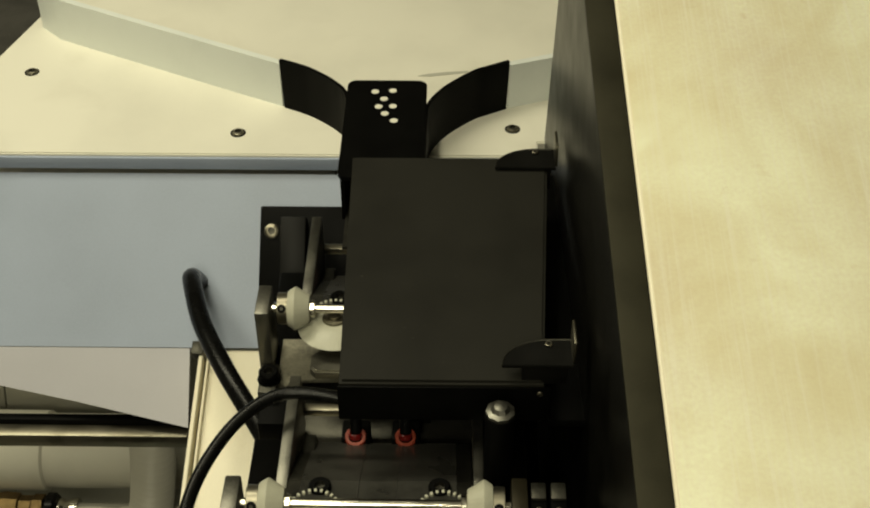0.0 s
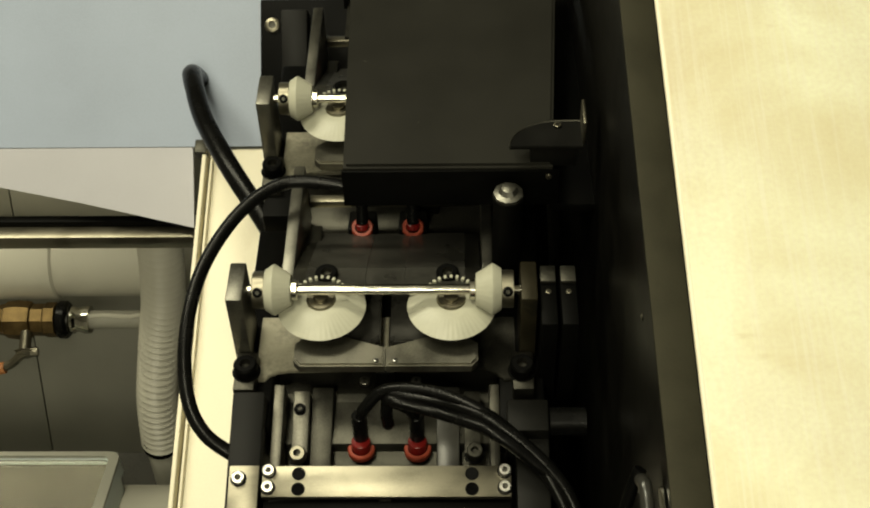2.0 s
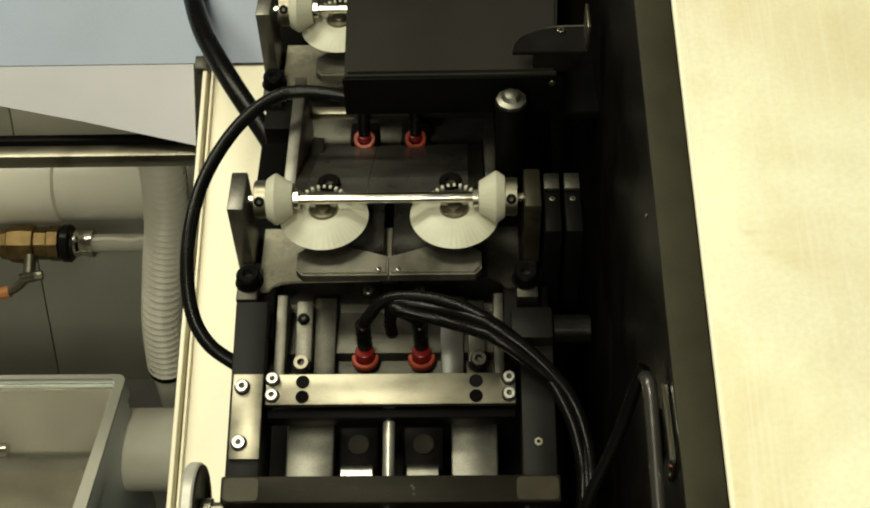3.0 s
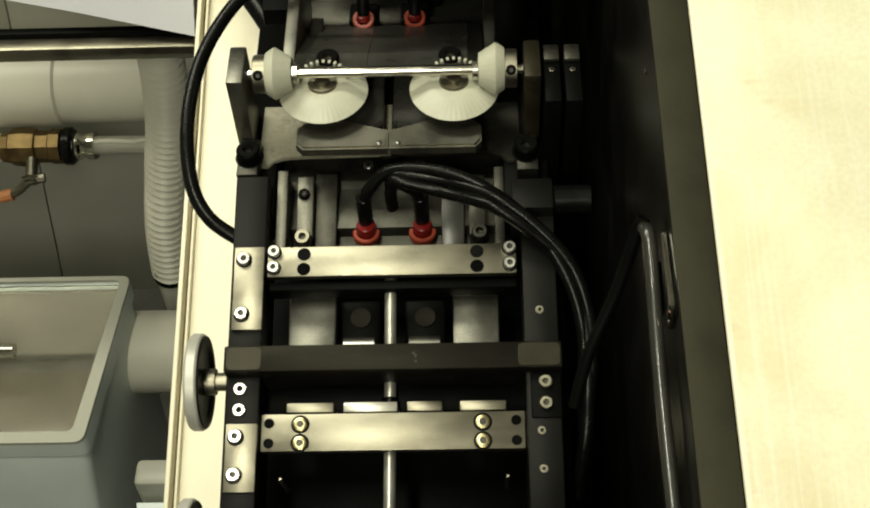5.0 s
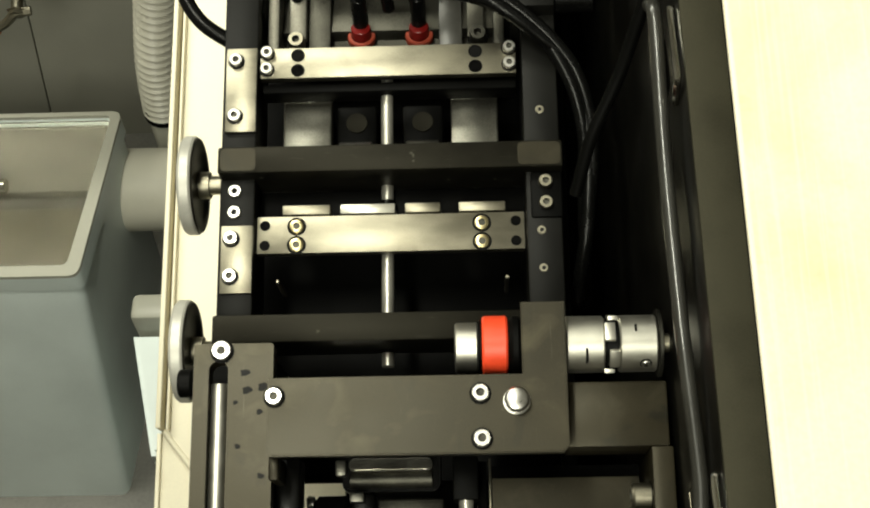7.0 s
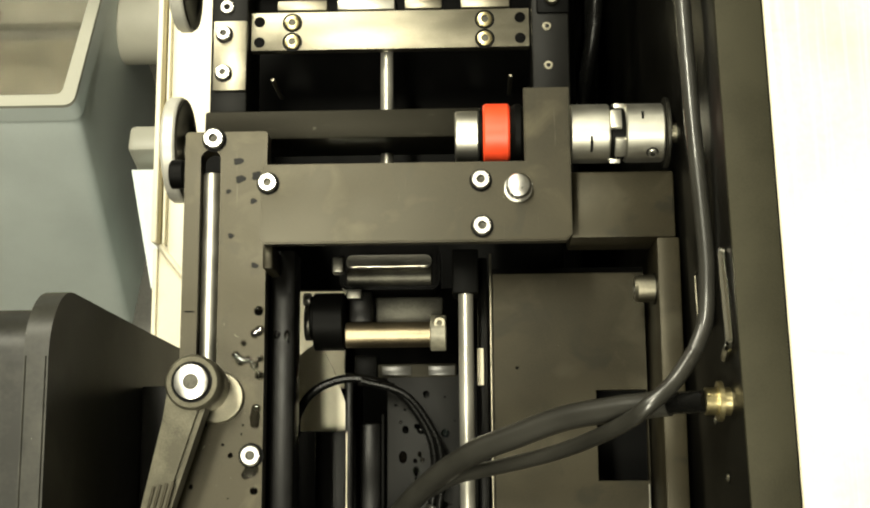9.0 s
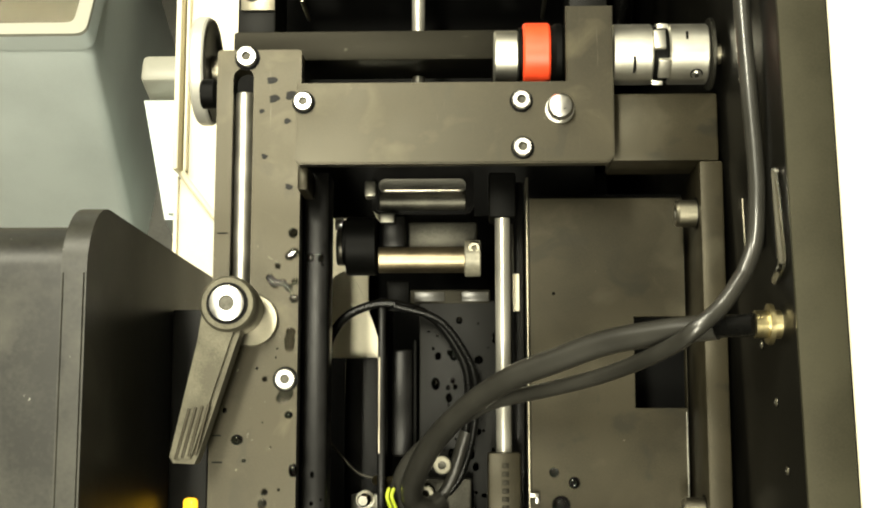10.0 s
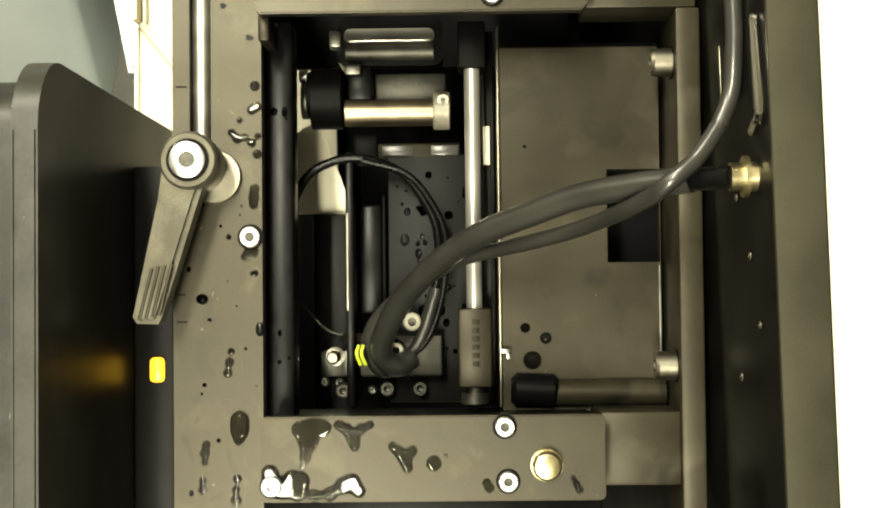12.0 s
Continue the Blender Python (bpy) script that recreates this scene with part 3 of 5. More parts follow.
        part("sensor_core", rod((x, 0.2665, 1.0465), (x, 0.2685, 1.0515), 0.0062), RED, s)
        part("sensor_boot", rod((x, 0.2685, 1.0515), (x, 0.279, 1.072), 0.0055), RUBBER, s)
    for side, x in ((-1, -0.007), (1, 0.223)):
        b = part("bearing_bracket", box(x - 0.0065, x + 0.0065, 0.112, 0.152, 1.045, 1.128, 0.0015), JAW if side < 0 else ANOD_GREY, u)
        part("bracket_foot", box(x - 0.0085 + 0.004 * -side, x + 0.0085 + 0.004 * -side, 0.074, 0.112, 1.045, 1.064, 0.0015), DULLSTEEL, b)
        screw(b, (x - 0.005 * side, 0.092, 1.064), 0.0095, 0.011, BLACK)
    shaft = part("cross_shaft", rod((-0.002, SHAFT_Y, SHAFT_Z), (0.218, SHAFT_Y, SHAFT_Z), 0.0042), CHROME, u, "polished steel cross shaft")
    for x0, d in ((0.0185, 1), (0.1985, -1)):
        part("pinion", bevel_gear((x0 + 0.004 * d, SHAFT_Y, SHAFT_Z), (d, 0, 0), 0.0205, 0.0125, 0.013, 26), NYLON, shaft, "white nylon pinion")
        part("hub", rod((x0 + 0.017 * d, SHAFT_Y, SHAFT_Z), (x0 + 0.022 * d, SHAFT_Y, SHAFT_Z), 0.0085), CHROME, shaft)
        c = part("collar", rod((x0 - 0.013 * d, SHAFT_Y, SHAFT_Z), (x0 - 0.003 * d, SHAFT_Y, SHAFT_Z), 0.0150), STEEL, shaft)
        for w in (20, 140, 260):
            ax = Vector((0, math.cos(radians(w)), math.sin(radians(w))))
            screw(shaft, Vector((x0 - 0.008 * d, SHAFT_Y, SHAFT_Z)) + ax * 0.0147, 0.0034, 0.0012, BLACK, axis=ax)
    gears, jaws = [], []
    for d, x in ((1, 0.058), (-1, 0.162)):
        g = part("bevel_gear", bevel_gear((x, SHAFT_Y, 1.0945), (0, 0, 1), 0.0355, 0.0205, 0.0085, 48), NYLON, u, "white nylon bevel gear")
        part("gear_hub", lathe((x, SHAFT_Y, 1.058), (0, 0, 1), [(0, 0.012), (0.045, 0.012), (0.047, 0.011), (0.047, 0.006), (0.050, 0.0058), (0.050, 0)], 20), STEEL, g)
        j = part("jaw", slab([(x - 0.016 * d, 0.085), (x + 0.0515 * d, 0.085), (x + 0.0515 * d, 0.104), (x + 0.016 * d, 0.116), (x - 0.012 * d, 0.116), (x - 0.021 * d, 0.108), (x - 0.021 * d, 0.091)][:: d], 1.072, 1.081, 0.0018), JAWDARK, u, "oily steel jaw plate")
        screw(j, (x + 0.0445 * d, 0.0895, 1.081), 0.0018, 0.001, BRIGHT, style="button")
        jaws.append(pivot(j, (x, 0.101, 1.0765)))
        screw(u, (x + 0.003 * d, 0.160, 1.100), 0.0092, 0.008, BLACK)
        crown = bmesh.new()
        for w in range(20, 161, 14):
            box(0.0185, 0.0215, -0.0011, 0.0011, 1.1025, 1.1085, 0.0003, crown, Matrix.Translation((x, SHAFT_Y, 0)) @ pose(0, 0, 0, 0, 0, w))
        part("crown_teeth", crown, NYLON, g, "short crown teeth")
        gears.append(pivot(g, (x, SHAFT_Y, 1.0945)))
    for x in (0.0925, 0.1335):
        screw(u, (x, 0.0885, 1.053), 0.0042, 0.004, JAW)
    pivot(shaft, (0.108, SHAFT_Y, SHAFT_Z))
    return u, shaft, gears, jaws


# ---- sloping deck with its rails, bars and cross bars ----
def deck():
    f = thing("machine_frame", (0.11, -0.09, -0.06), "black anodised machine frame with bright steel clamp bars", "machine frame", DECK)
    left = part("rail", box(-0.010, 0.0155, -0.236, 0.072, -0.055, -0.0035, 0.0015), ANOD, f)
    for y0, y1, ss in ((-0.056, 0.0105, (0.0, -0.044)), (-0.178, -0.128, (-0.138, -0.166))):
        c = part("clamp_strip", box(-0.0075, 0.0155, y0, y1, -0.0033, 0.0005, 0.0006), STEEL, f, "bright steel clamp strip")
        for y in ss:
            screw(c, (0.0, y, 0.0005), 0.0052, 0.0045, CHROME)
    right = part("rail", box(0.2115, 0.237, -0.2, 0.045, -0.055, 0.0, 0.0015), ANOD, f)
    for p in ((0.2235, -0.044), (0.222, -0.136), (0.2225, -0.164)):
        screw(right, (*p, -0.001), 0.0032, 0.0018, STEEL)
    b1 = part("clamp_bar", box(0.0175, 0.2075, -0.0135, 0.011, -0.010, -0.002, 0.0008), STEEL, f, "bright steel clamp bar with countersunk holes")
    for x in (0.0455, 0.1775):
        for y in (0.0045, -0.0075):
            screw(b1, (x, y, -0.002), 0.0052, 0.0005, BLACK, style="hole", name="hole")
    for x in (0.0225, 0.2025):
        for y in (0.0065, -0.0065):
            screw(b1, (x, y, -0.002), 0.0048, 0.0045, CHROME)
    b2 = part("clamp_bar", box(0.0165, 0.2105, -0.1465, -0.1185, -0.018, -0.010, 0.0008), STEEL, f, "bright steel clamp bar with yellow screws")
    for x in (0.0455, 0.1795):
        for y in (-0.1265, -0.1405):
            screw(b2, (x, y, -0.010), 0.0055, 0.0016, GOLD, style="button")
    for x in (0.0225, 0.204):
        for y in (-0.1255, -0.1405):
            screw(b2, (x, y, -0.010), 0.0038, 0.0005, BLACK, style="hole", name="hole")
    for y, x1 in ((-0.082, 0.238), (-0.2065, 0.2065)):
        c = part("cross_bar", box(-0.0095, x1, y - 0.010, y + 0.010, -0.035, 0.012, 0.0015), ANOD_MID, f, "worn black cross bar")
        for x in (0.001, 0.2255):
            zt = -0.006 if x < 0.1 else 0.0025
            part("end_block", box(x - 0.0105, x + (0.0105 if x < 0.1 else 0.0120), y - 0.045, y - 0.0105, -0.05, zt, 0.0015), BLACK, c)
            for dy in (-0.019, -0.035):
                screw(c, (x, y + dy, zt), 0.005, 0.005, CHROME if x < 0.1 else STEEL)
    for x0, x1 in ((-0.0075, 0.018), (0.206, 0.2365)):
        part("worn_patch", slab(round_corners([(x0, -0.0905), (x1, -0.0905), (x1, -0.0735), (x0, -0.0735)], 0.004), 0.01205, 0.0123, 0), ANOD_GREY, f, "scuffed patch on the bar's end")
    part("front_web", box(0.012, 0.2145, -0.1125, -0.0925, -0.09, -0.032, 0.001), BLACK, f)
    for x0, x1, m_ in ((0.035, 0.070, STEEL), (0.077, 0.117, ROD), (0.124, 0.150, STEEL), (0.163, 0.197, STEEL)):
        part("steel_block", box(x0, x1, -0.1178, -0.1105, -0.045, -0.0085, 0.001), m_, f, "steel guide block")
    for p0, p1 in (((0.1105, -0.004, -0.024), (0.1105, -0.104, -0.026)), ((0.1105, -0.14, -0.026), (0.1105, -0.199, -0.026)), ((0.1105, -0.2175, -0.026), (0.1105, -0.228, -0.026))):
        part("tie_rod", rod(p0, p1, 0.0045), ROD, f, "polished tie rod")
    part("rod_nut", rod((0.1105, -0.1035, -0.026), (0.1105, -0.1105, -0.026), 0.0062), RUBBER, f)
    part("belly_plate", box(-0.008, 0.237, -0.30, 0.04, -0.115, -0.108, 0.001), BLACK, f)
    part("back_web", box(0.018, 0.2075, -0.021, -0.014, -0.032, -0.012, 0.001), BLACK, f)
    for x0, x1 in ((0.030, 0.067), (0.158, 0.194)):
        part("side_block", box(x0, x1, -0.1165, -0.012, -0.065, -0.040, 0.002), JAW, f, "steel side block")
    for x in (0.085, 0.136):
        s = part("roller_block", box(x - 0.016, x + 0.016, -0.065, -0.015, -0.085, -0.055, 0.003), BLACK, f)
        part("lens", lathe((x, -0.030, -0.055), (0, 0, 1), [(0, 0.008), (0.002, 0.008), (0.002, 0.006), (0.001, 0)], 20), ANOD_MID, s)
        part("roller", rod((x - 0.0125, -0.0575, -0.046), (x + 0.0125, -0.0575, -0.046), 0.0085), BRIGHT if x < 0.1 else JAW, f, "polished roller")
        part("roller", rod((x - 0.016, -0.112, -0.045), (x + 0.016, -0.112, -0.045), 0.011), CHROME if x < 0.1 else STEEL, f, "polished roller")
    part("roller", rod((0.068, -0.243, -0.03), (0.108, -0.243, -0.03), 0.010), CHROME, f, "polished roller")
    for x in (0.031, 0.197):
        part("pin", rod((x, -0.165, -0.06), (x, -0.165, -0.018), 0.0015), STEEL, f)
    # lower sensor tray between the gears and the first clamp bar
    tray = thing("sensor_tray", (0.11, 0.045, -0.05), "oily sensor tray with two orange-ringed sensors", "sensor tray", DECK)
    part("tray_floor", slab(round_rect(0.018, 0.205, 0.012, 0.088, 0.008), -0.062, -0.05, 0.001), DULLSTEEL, tray)
    part("guide_bar", box(0.0195, 0.028, 0.013, 0.085, -0.05, -0.022, 0.001), TRAYSTEEL, tray)
    part("guide_bar", box(0.192, 0.2, 0.013, 0.085, -0.05, -0.022, 0.001), DULLSTEEL, tray)
    part("lug", box(0.035, 0.048, 0.03, 0.082, -0.05, -0.028, 0.001), TRAYSTEEL, tray)
    part("lug", box(0.172, 0.185, 0.03, 0.082, -0.05, -0.030, 0.001), DULLSTEEL, tray)
    part("lug", box(0.049, 0.066, 0.018, 0.088, -0.05, -0.036, 0.001), DULLSTEEL, tray)
    part("lug", box(0.150, 0.168, 0.018, 0.088, -0.05, -0.036, 0.001), SMOKED, tray)
    for p in ((0.0405, 0.028), (0.180, 0.030)):
        screw(tray, (*p, -0.034), 0.0065, 0.012, STEEL if p[0] < 0.1 else DULLSTEEL)
    screw(tray, (0.0405, 0.066, -0.028), 0.0042, 0.004, BLACK)
    for x in (0.0895, 0.1345):
        s = part("sensor", rod((x, 0.054, -0.008), (x, 0.0405, -0.050), 0.0062), RUBBER, tray)
        part("sensor_ring", lathe((x, 0.036, -0.047), (0, 0.3, 1), [(0, 0.0095), (0.002, 0.0108), (0.006, 0.0108), (0.007, 0.0100), (0.007, 0.0080), (0.002, 0.0078)], 24), ORANGE_DIM, s, "orange sensor ring")
        part("sensor_core", rod((x, 0.037, -0.046), (x, 0.0415, -0.0335), 0.0076), RED, s)
    for i, (y, z) in enumerate(((-0.092, -0.014), (-0.2165, -0.012))):
        h = thing("handwheel", (-0.03, y, z), "small handwheel with a bright rim and dark face", "handwheel", DECK, group="handwheels on the rail")
        part("rim", lathe((-0.036, y, z), (1, 0, 0), [(-0.002, 0.0), (-0.002, 0.030), (-0.001, 0.035), (0.001, 0.0365), (0.007, 0.0365), (0.0085, 0.0355), (0.0085, 0.0)], 48), PALEALU, h)
        part("face", lathe((-0.0273, y, z), (1, 0, 0), [(0, 0), (0, 0.0348), (0.0012, 0.0345), (0.0012, 0.026), (0.0004, 0.024), (0.0004, 0)], 40), ANOD_MID, h)
        part("spindle", lathe((-0.029, y, z), (1, 0, 0), [(0, 0.010), (0.010, 0.010), (0.010, 0.007), (0.022, 0.007)], 24), STEEL, h, "steel spindle")


# ---- lower clamp unit ----
def clamp_unit():
    u = thing("clamp_unit", (0.14, -0.42, -0.05), "wet black clamp unit with bolted cross plates", "clamp unit", DECK)
    lp = part("left_deck", ring_plate(round_rect(-0.002, 0.0475, -0.70, -0.236, 0.002), round_rect(0.0075, 0.0195, -0.398, -0.247, 0.0059), 0.086, 0.10), PLATE, u, "worn wet black deck plate with a long slot")
    screw(lp, (0.0155, -0.241, 0.10), 0.0062, 0.005, CHROME)
    screw(lp, (0.041, -0.429, 0.10), 0.0060, 0.004, CHROME)
    part("left_side", box(0.0, 0.0455, -0.69, -0.24, -0.06, 0.068, 0.002), BLACK, u)
    part("left_cheek", box(0.0475, 0.0625, -0.70, -0.305, 0.055, 0.080, 0.002), WETBLACK, u)
    part("spacer", box(0.0476, 0.0535, -0.322, -0.3075, 0.08, 0.112, 0.001), ANOD_GREY, u)
    for x, y, r in ((0.030, -0.2545, 0.0030), (0.0315, -0.2655, 0.0030), (0.0415, -0.2635, 0.0034), (0.0395, -0.279, 0.0020), (0.0245, -0.273, 0.0016), (0.0265, -0.300, 0.0018), (0.041, -0.318, 0.0022)):
        spot = [(x + r * (1 + 0.25 * math.sin(3 * w + 40 * x)) * math.cos(w), y + 0.8 * r * (1 + 0.2 * math.sin(2 * w + 70 * y)) * math.sin(w)) for w in (0.349 * k for k in range(18))]
        part("damp_spot", slab(spot, 0.1001, 0.1003, 0), ANOD, lp, "dark damp spot")
    for y, n_ in ((-0.345, 0.006), (-0.4605, 0.005), (-0.4755, 0.006)):
        part("scale_mark", box(0.0, n_, y - 0.0004, y + 0.0004, 0.1, 0.1003, 0), BLACK, lp)
    part("slide_rod", rod((0.0130, -0.404, 0.0905), (0.0130, -0.2600, 0.0905), 0.0056), ALU, u, "chrome rod in the slot")
    tp = part("cross_plate", slab([(0.0475, -0.307), (0.0500, -0.3095), (0.2235, -0.3095), (0.227, -0.306), (0.227, -0.2185), (0.2005, -0.2185), (0.2005, -0.2625), (0.0475, -0.2625)], 0.114, 0.1225, 0.0008), PLATE, u, "black anodised cross plate")
    for p in ((0.052, -0.274), (0.175, -0.274), (0.1755, -0.301)):
        screw(tp, (*p, 0.1225), 0.0055, 0.0045, CHROME)
    screw(tp, (0.1965, -0.279, 0.1225), 0.0074, 0.010, BRIGHT, style="dome")
    bp = part("cross_plate", slab(round_rect(0.049, 0.233, -0.572, -0.5265, 0.003), 0.114, 0.1225, 0.0008), PLATE, u, "wet black anodised cross plate")
    for p in ((0.1795, -0.5325), (0.181, -0.5615), (0.055, -0.563)):
        screw(bp, (*p, 0.1225), 0.0055, 0.0045, CHROME)
    screw(bp, (0.2015, -0.553, 0.1225), 0.0078, 0.009, GOLD, style="dome")
    part("bearing_beam", box(0.049, 0.226, -0.292, -0.266, 0.05, 0.113, 0.002), BLACK, u)
    part("bearing_beam", box(0.05, 0.232, -0.70, -0.53, 0.03, 0.113, 0.002), WETBLACK, u)
    part("right_head", box(0.2275, 0.289, -0.304, -0.264, 0.06, 0.10, 0.0015), ANOD_GREY, u)
    part("right_side", box(0.2775, 0.291, -0.70, -0.304, 0.03, 0.10, 0.0015), ANOD_GREY, u)
    part("right_foot", box(0.2335, 0.2775, -0.568, -0.5275, 0.045, 0.098, 0.0015), ANOD_GREY, u)
    o = [(0.1815, -0.53), (0.2752, -0.53), (0.2752, -0.416), (0.2752, -0.3165), (0.1815, -0.3165), (0.1815, -0.416)]
    h = [(0.244, -0.444), (0.2749, -0.444), (0.2749, -0.416), (0.2749, -0.389), (0.244, -0.389), (0.244, -0.416)]
    part("right_floor", ring_plate(o, h, 0.042, 0.050), ANOD_GREY, u, "black floor plate with a square hole")
    part("floor_edge", box(0.2740, 0.2749, -0.528, -0.446, 0.0502, 0.0506, 0.0001), JAW, u, "bare worn edge")
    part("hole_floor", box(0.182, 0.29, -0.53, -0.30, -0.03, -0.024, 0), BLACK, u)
    part("gutter_edge", box(0.1796, 0.1810, -0.528, -0.304, 0.030, 0.054, 0.0004), STEEL, u, "bright wet edge strip")
    for y in (-0.3325, -0.503):
        screw(u, (0.2772, y, 0.086), 0.0080, 0.012, STEEL, axis=(-1, 0, 0), name="stop_bolt")
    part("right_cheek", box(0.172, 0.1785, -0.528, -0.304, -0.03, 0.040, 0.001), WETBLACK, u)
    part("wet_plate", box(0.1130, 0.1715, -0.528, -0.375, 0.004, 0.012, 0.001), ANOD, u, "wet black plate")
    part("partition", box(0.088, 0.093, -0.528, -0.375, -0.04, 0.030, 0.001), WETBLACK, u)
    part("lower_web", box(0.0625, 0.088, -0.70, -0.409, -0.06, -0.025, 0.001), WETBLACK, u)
    part("side_tag", box(0.1715, 0.1755, -0.385, -0.362, 0.041, 0.045, 0.0005), CREAM, u, "small cream tag")
    part("inner_sheet", slab([(0.044, -0.408), (0.0875, -0.408), (0.080, -0.385), (0.0725, -0.365), (0.066, -0.353), (0.060, -0.3495), (0.055, -0.352), (0.050, -0.3565), (0.044, -0.356)], -0.040, -0.036, 0), CREAM, u, "cream sheet below the opening")
    part("slot_bar", slab(round_rect(0.088, 0.143, -0.3085, -0.2995, 0.0042), 0.024, 0.031, 0.0015), CHROME, u, "chrome slotted bar")
    part("slot_block", slab(round_rect(0.083, 0.148, -0.321, -0.290, 0.006), -0.01, 0.0235, 0.002), WETBLACK, u)
    part("cylinder", rod((0.088, -0.351, 0.028), (0.152, -0.351, 0.028), 0.0082), WARM, u, "warm steel cylinder")
    part("cylinder_collar", rod((0.142, -0.350, 0.027), (0.152, -0.350, 0.027), 0.0115), GRIMY, u)
    part("black_ring", rod((0.068, -0.342, 0.026), (0.087, -0.342, 0.026), 0.0185), BLACK, u)
    part("steel_saddle", box(0.106, 0.15, -0.344, -0.325, 0.008, 0.018, 0.002), DULLSTEEL, u)
    part("dark_block", box(0.090, 0.105, -0.343, -0.323, 0.008, 0.030, 0.002), WETBLACK, u)
    part("cylinder_bed", box(0.107, 0.158, -0.377, -0.368, 0.004, 0.0125, 0.001), ANOD_MID, u)
    for x0, x1 in ((0.110, 0.129), (0.140, 0.157)):
        part("bed_pad", box(x0, x1, -0.3755, -0.3695, 0.0127, 0.0137, 0.0003), SMOKED, u)
    part("dark_bed", box(0.092, 0.107, -0.382, -0.362, 0.004, 0.0125, 0.002), BLACK, u)
    screw(u, (0.148, -0.345, 0.034), 0.004, 0.004, STEEL)
    part("guide_rod", rod((0.165, -0.480, 0.066), (0.165, -0.331, 0.066), 0.0045), ROD, u, "chrome guide rod")
    part("rod_holder", box(0.157, 0.173, -0.3315, -0.3045, 0.045, 0.073, 0.0015), BLACK, u)
    cb = part("rod_clamp", box(0.1555, 0.1745, -0.515, -0.470, 0.040, 0.0755, 0.0015), ANOD_GREY, u, "worn dark rod clamp")
    for i in range(6):
        part("relief_bar", box(0.1635, 0.1675, -0.479 - 0.0048 * i, -0.4762 - 0.0048 * i, 0.0755, 0.0760, 0.0002), ANOD_MID, cb)
    part("rod_foot", lathe((0.165, -0.515, 0.062), (0, -1, 0), [(0, 0.0055), (0.004, 0.0055), (0.004, 0.008), (0.010, 0.008)], 20), DULLSTEEL, cb)
    part("connector", box(0.096, 0.146, -0.511, -0.486, 0.012, 0.030, 0.002), DULLSTEEL, u)
    part("drain_stub", rod((0.212, -0.520, 0.052), (0.2765, -0.520, 0.052), 0.008), ANOD_GREY, u)
    part("drain_joint", rod((0.186, -0.518, 0.052), (0.214, -0.519, 0.052), 0.010, 0.003), RUBBER, u)
    part("connector_post", lathe((0.0785, -0.500, -0.03), (0, 0, 1), [(0, 0.006), (0.030, 0.006), (0.030, 0.0042), (0.044, 0.0042), (0.046, 0.003), (0.050, 0.003)], 16), CHROME, u)
    part("connector_post", rod((0.085, -0.488, 0.0), (0.10, -0.488, 0.03), 0.003), GOLD, u)
    screw(u, (0.128, -0.478, 0.030), 0.0055, 0.005, GRIMY)
    screw(u, (0.118, -0.495, 0.030), 0.005, 0.006, GRIMY)
    for x, y in ((0.112, -0.519), (0.132, -0.519), (0.085, -0.52)):
        screw(u, (x, y, 0.012), 0.0045, 0.010, DULLSTEEL)
    # thin steel strip laid on the partition's edge as its glint
    part("partition_edge", box(0.0886, 0.0896, -0.471, -0.412, 0.0302, 0.0308, 0.0002), STEEL, u, "thin steel strip for the glint on the wet edge")
    part("channel", box(0.0945, 0.1085, -0.473, -0.405, -0.012, 0.002, 0.002), WETBLACK, u)
    part("channel_lip", box(0.1092, 0.1115, -0.478, -0.400, -0.02, 0.010, 0.0008), BLACK, u)
    part("gutter_tab", box(0.1800, 0.1855, -0.4965, -0.4940, 0.054, 0.057, 0.0005), BRIGHT, u)
    part("gutter_tab", box(0.1835, 0.1858, -0.5000, -0.4940, 0.054, 0.0565, 0.0005), BRIGHT, u)
    part("terminal_base", box(0.069, 0.089, -0.513, -0.497, -0.03, -0.004, 0.001), JAW, u)
    # tiny bright screws added as the white glints on the dark bed
    for x, y in ((0.0725, -0.5155), (0.0815, -0.5160), (0.0905, -0.5145), (0.102, -0.5205), (0.121, -0.5215), (0.1475, -0.522)):
        screw(u, (x, y, 0.004), 0.0026, 0.004, BRIGHT, style="button")
    part("steel_hub", rod((0.0615, -0.342, 0.022), (0.0680, -0.342, 0.022), 0.0115), JAW, u)
    part("hub_nut", rod((0.0605, -0.3275, 0.026), (0.0655, -0.3275, 0.026), 0.0042), BRIGHT, u)
    part("hub_block", box(0.0890, 0.0985, -0.3285, -0.3225, 0.0302, 0.036, 0.001), JAW, u)
    part("window_block", box(0.0790, 0.0862, -0.3105, -0.3005, 0.018, 0.030, 0.001), JAW, u)
    part("roller_belly", rod((0.088, -0.3125, 0.021), (0.143, -0.3125, 0.021), 0.0065), DULLSTEEL, u)
    part("bearing_flange", rod((0.066, -0.34, 0.03), (0.073, -0.34, 0.03), 0.014), BLACK, u)

    c = thing("shaft_coupling", (0.255, -0.241, 0.085), "silver jaw coupling with a black spider", "coupling", DECK)
    cy, cz = -0.2405, 0.0985
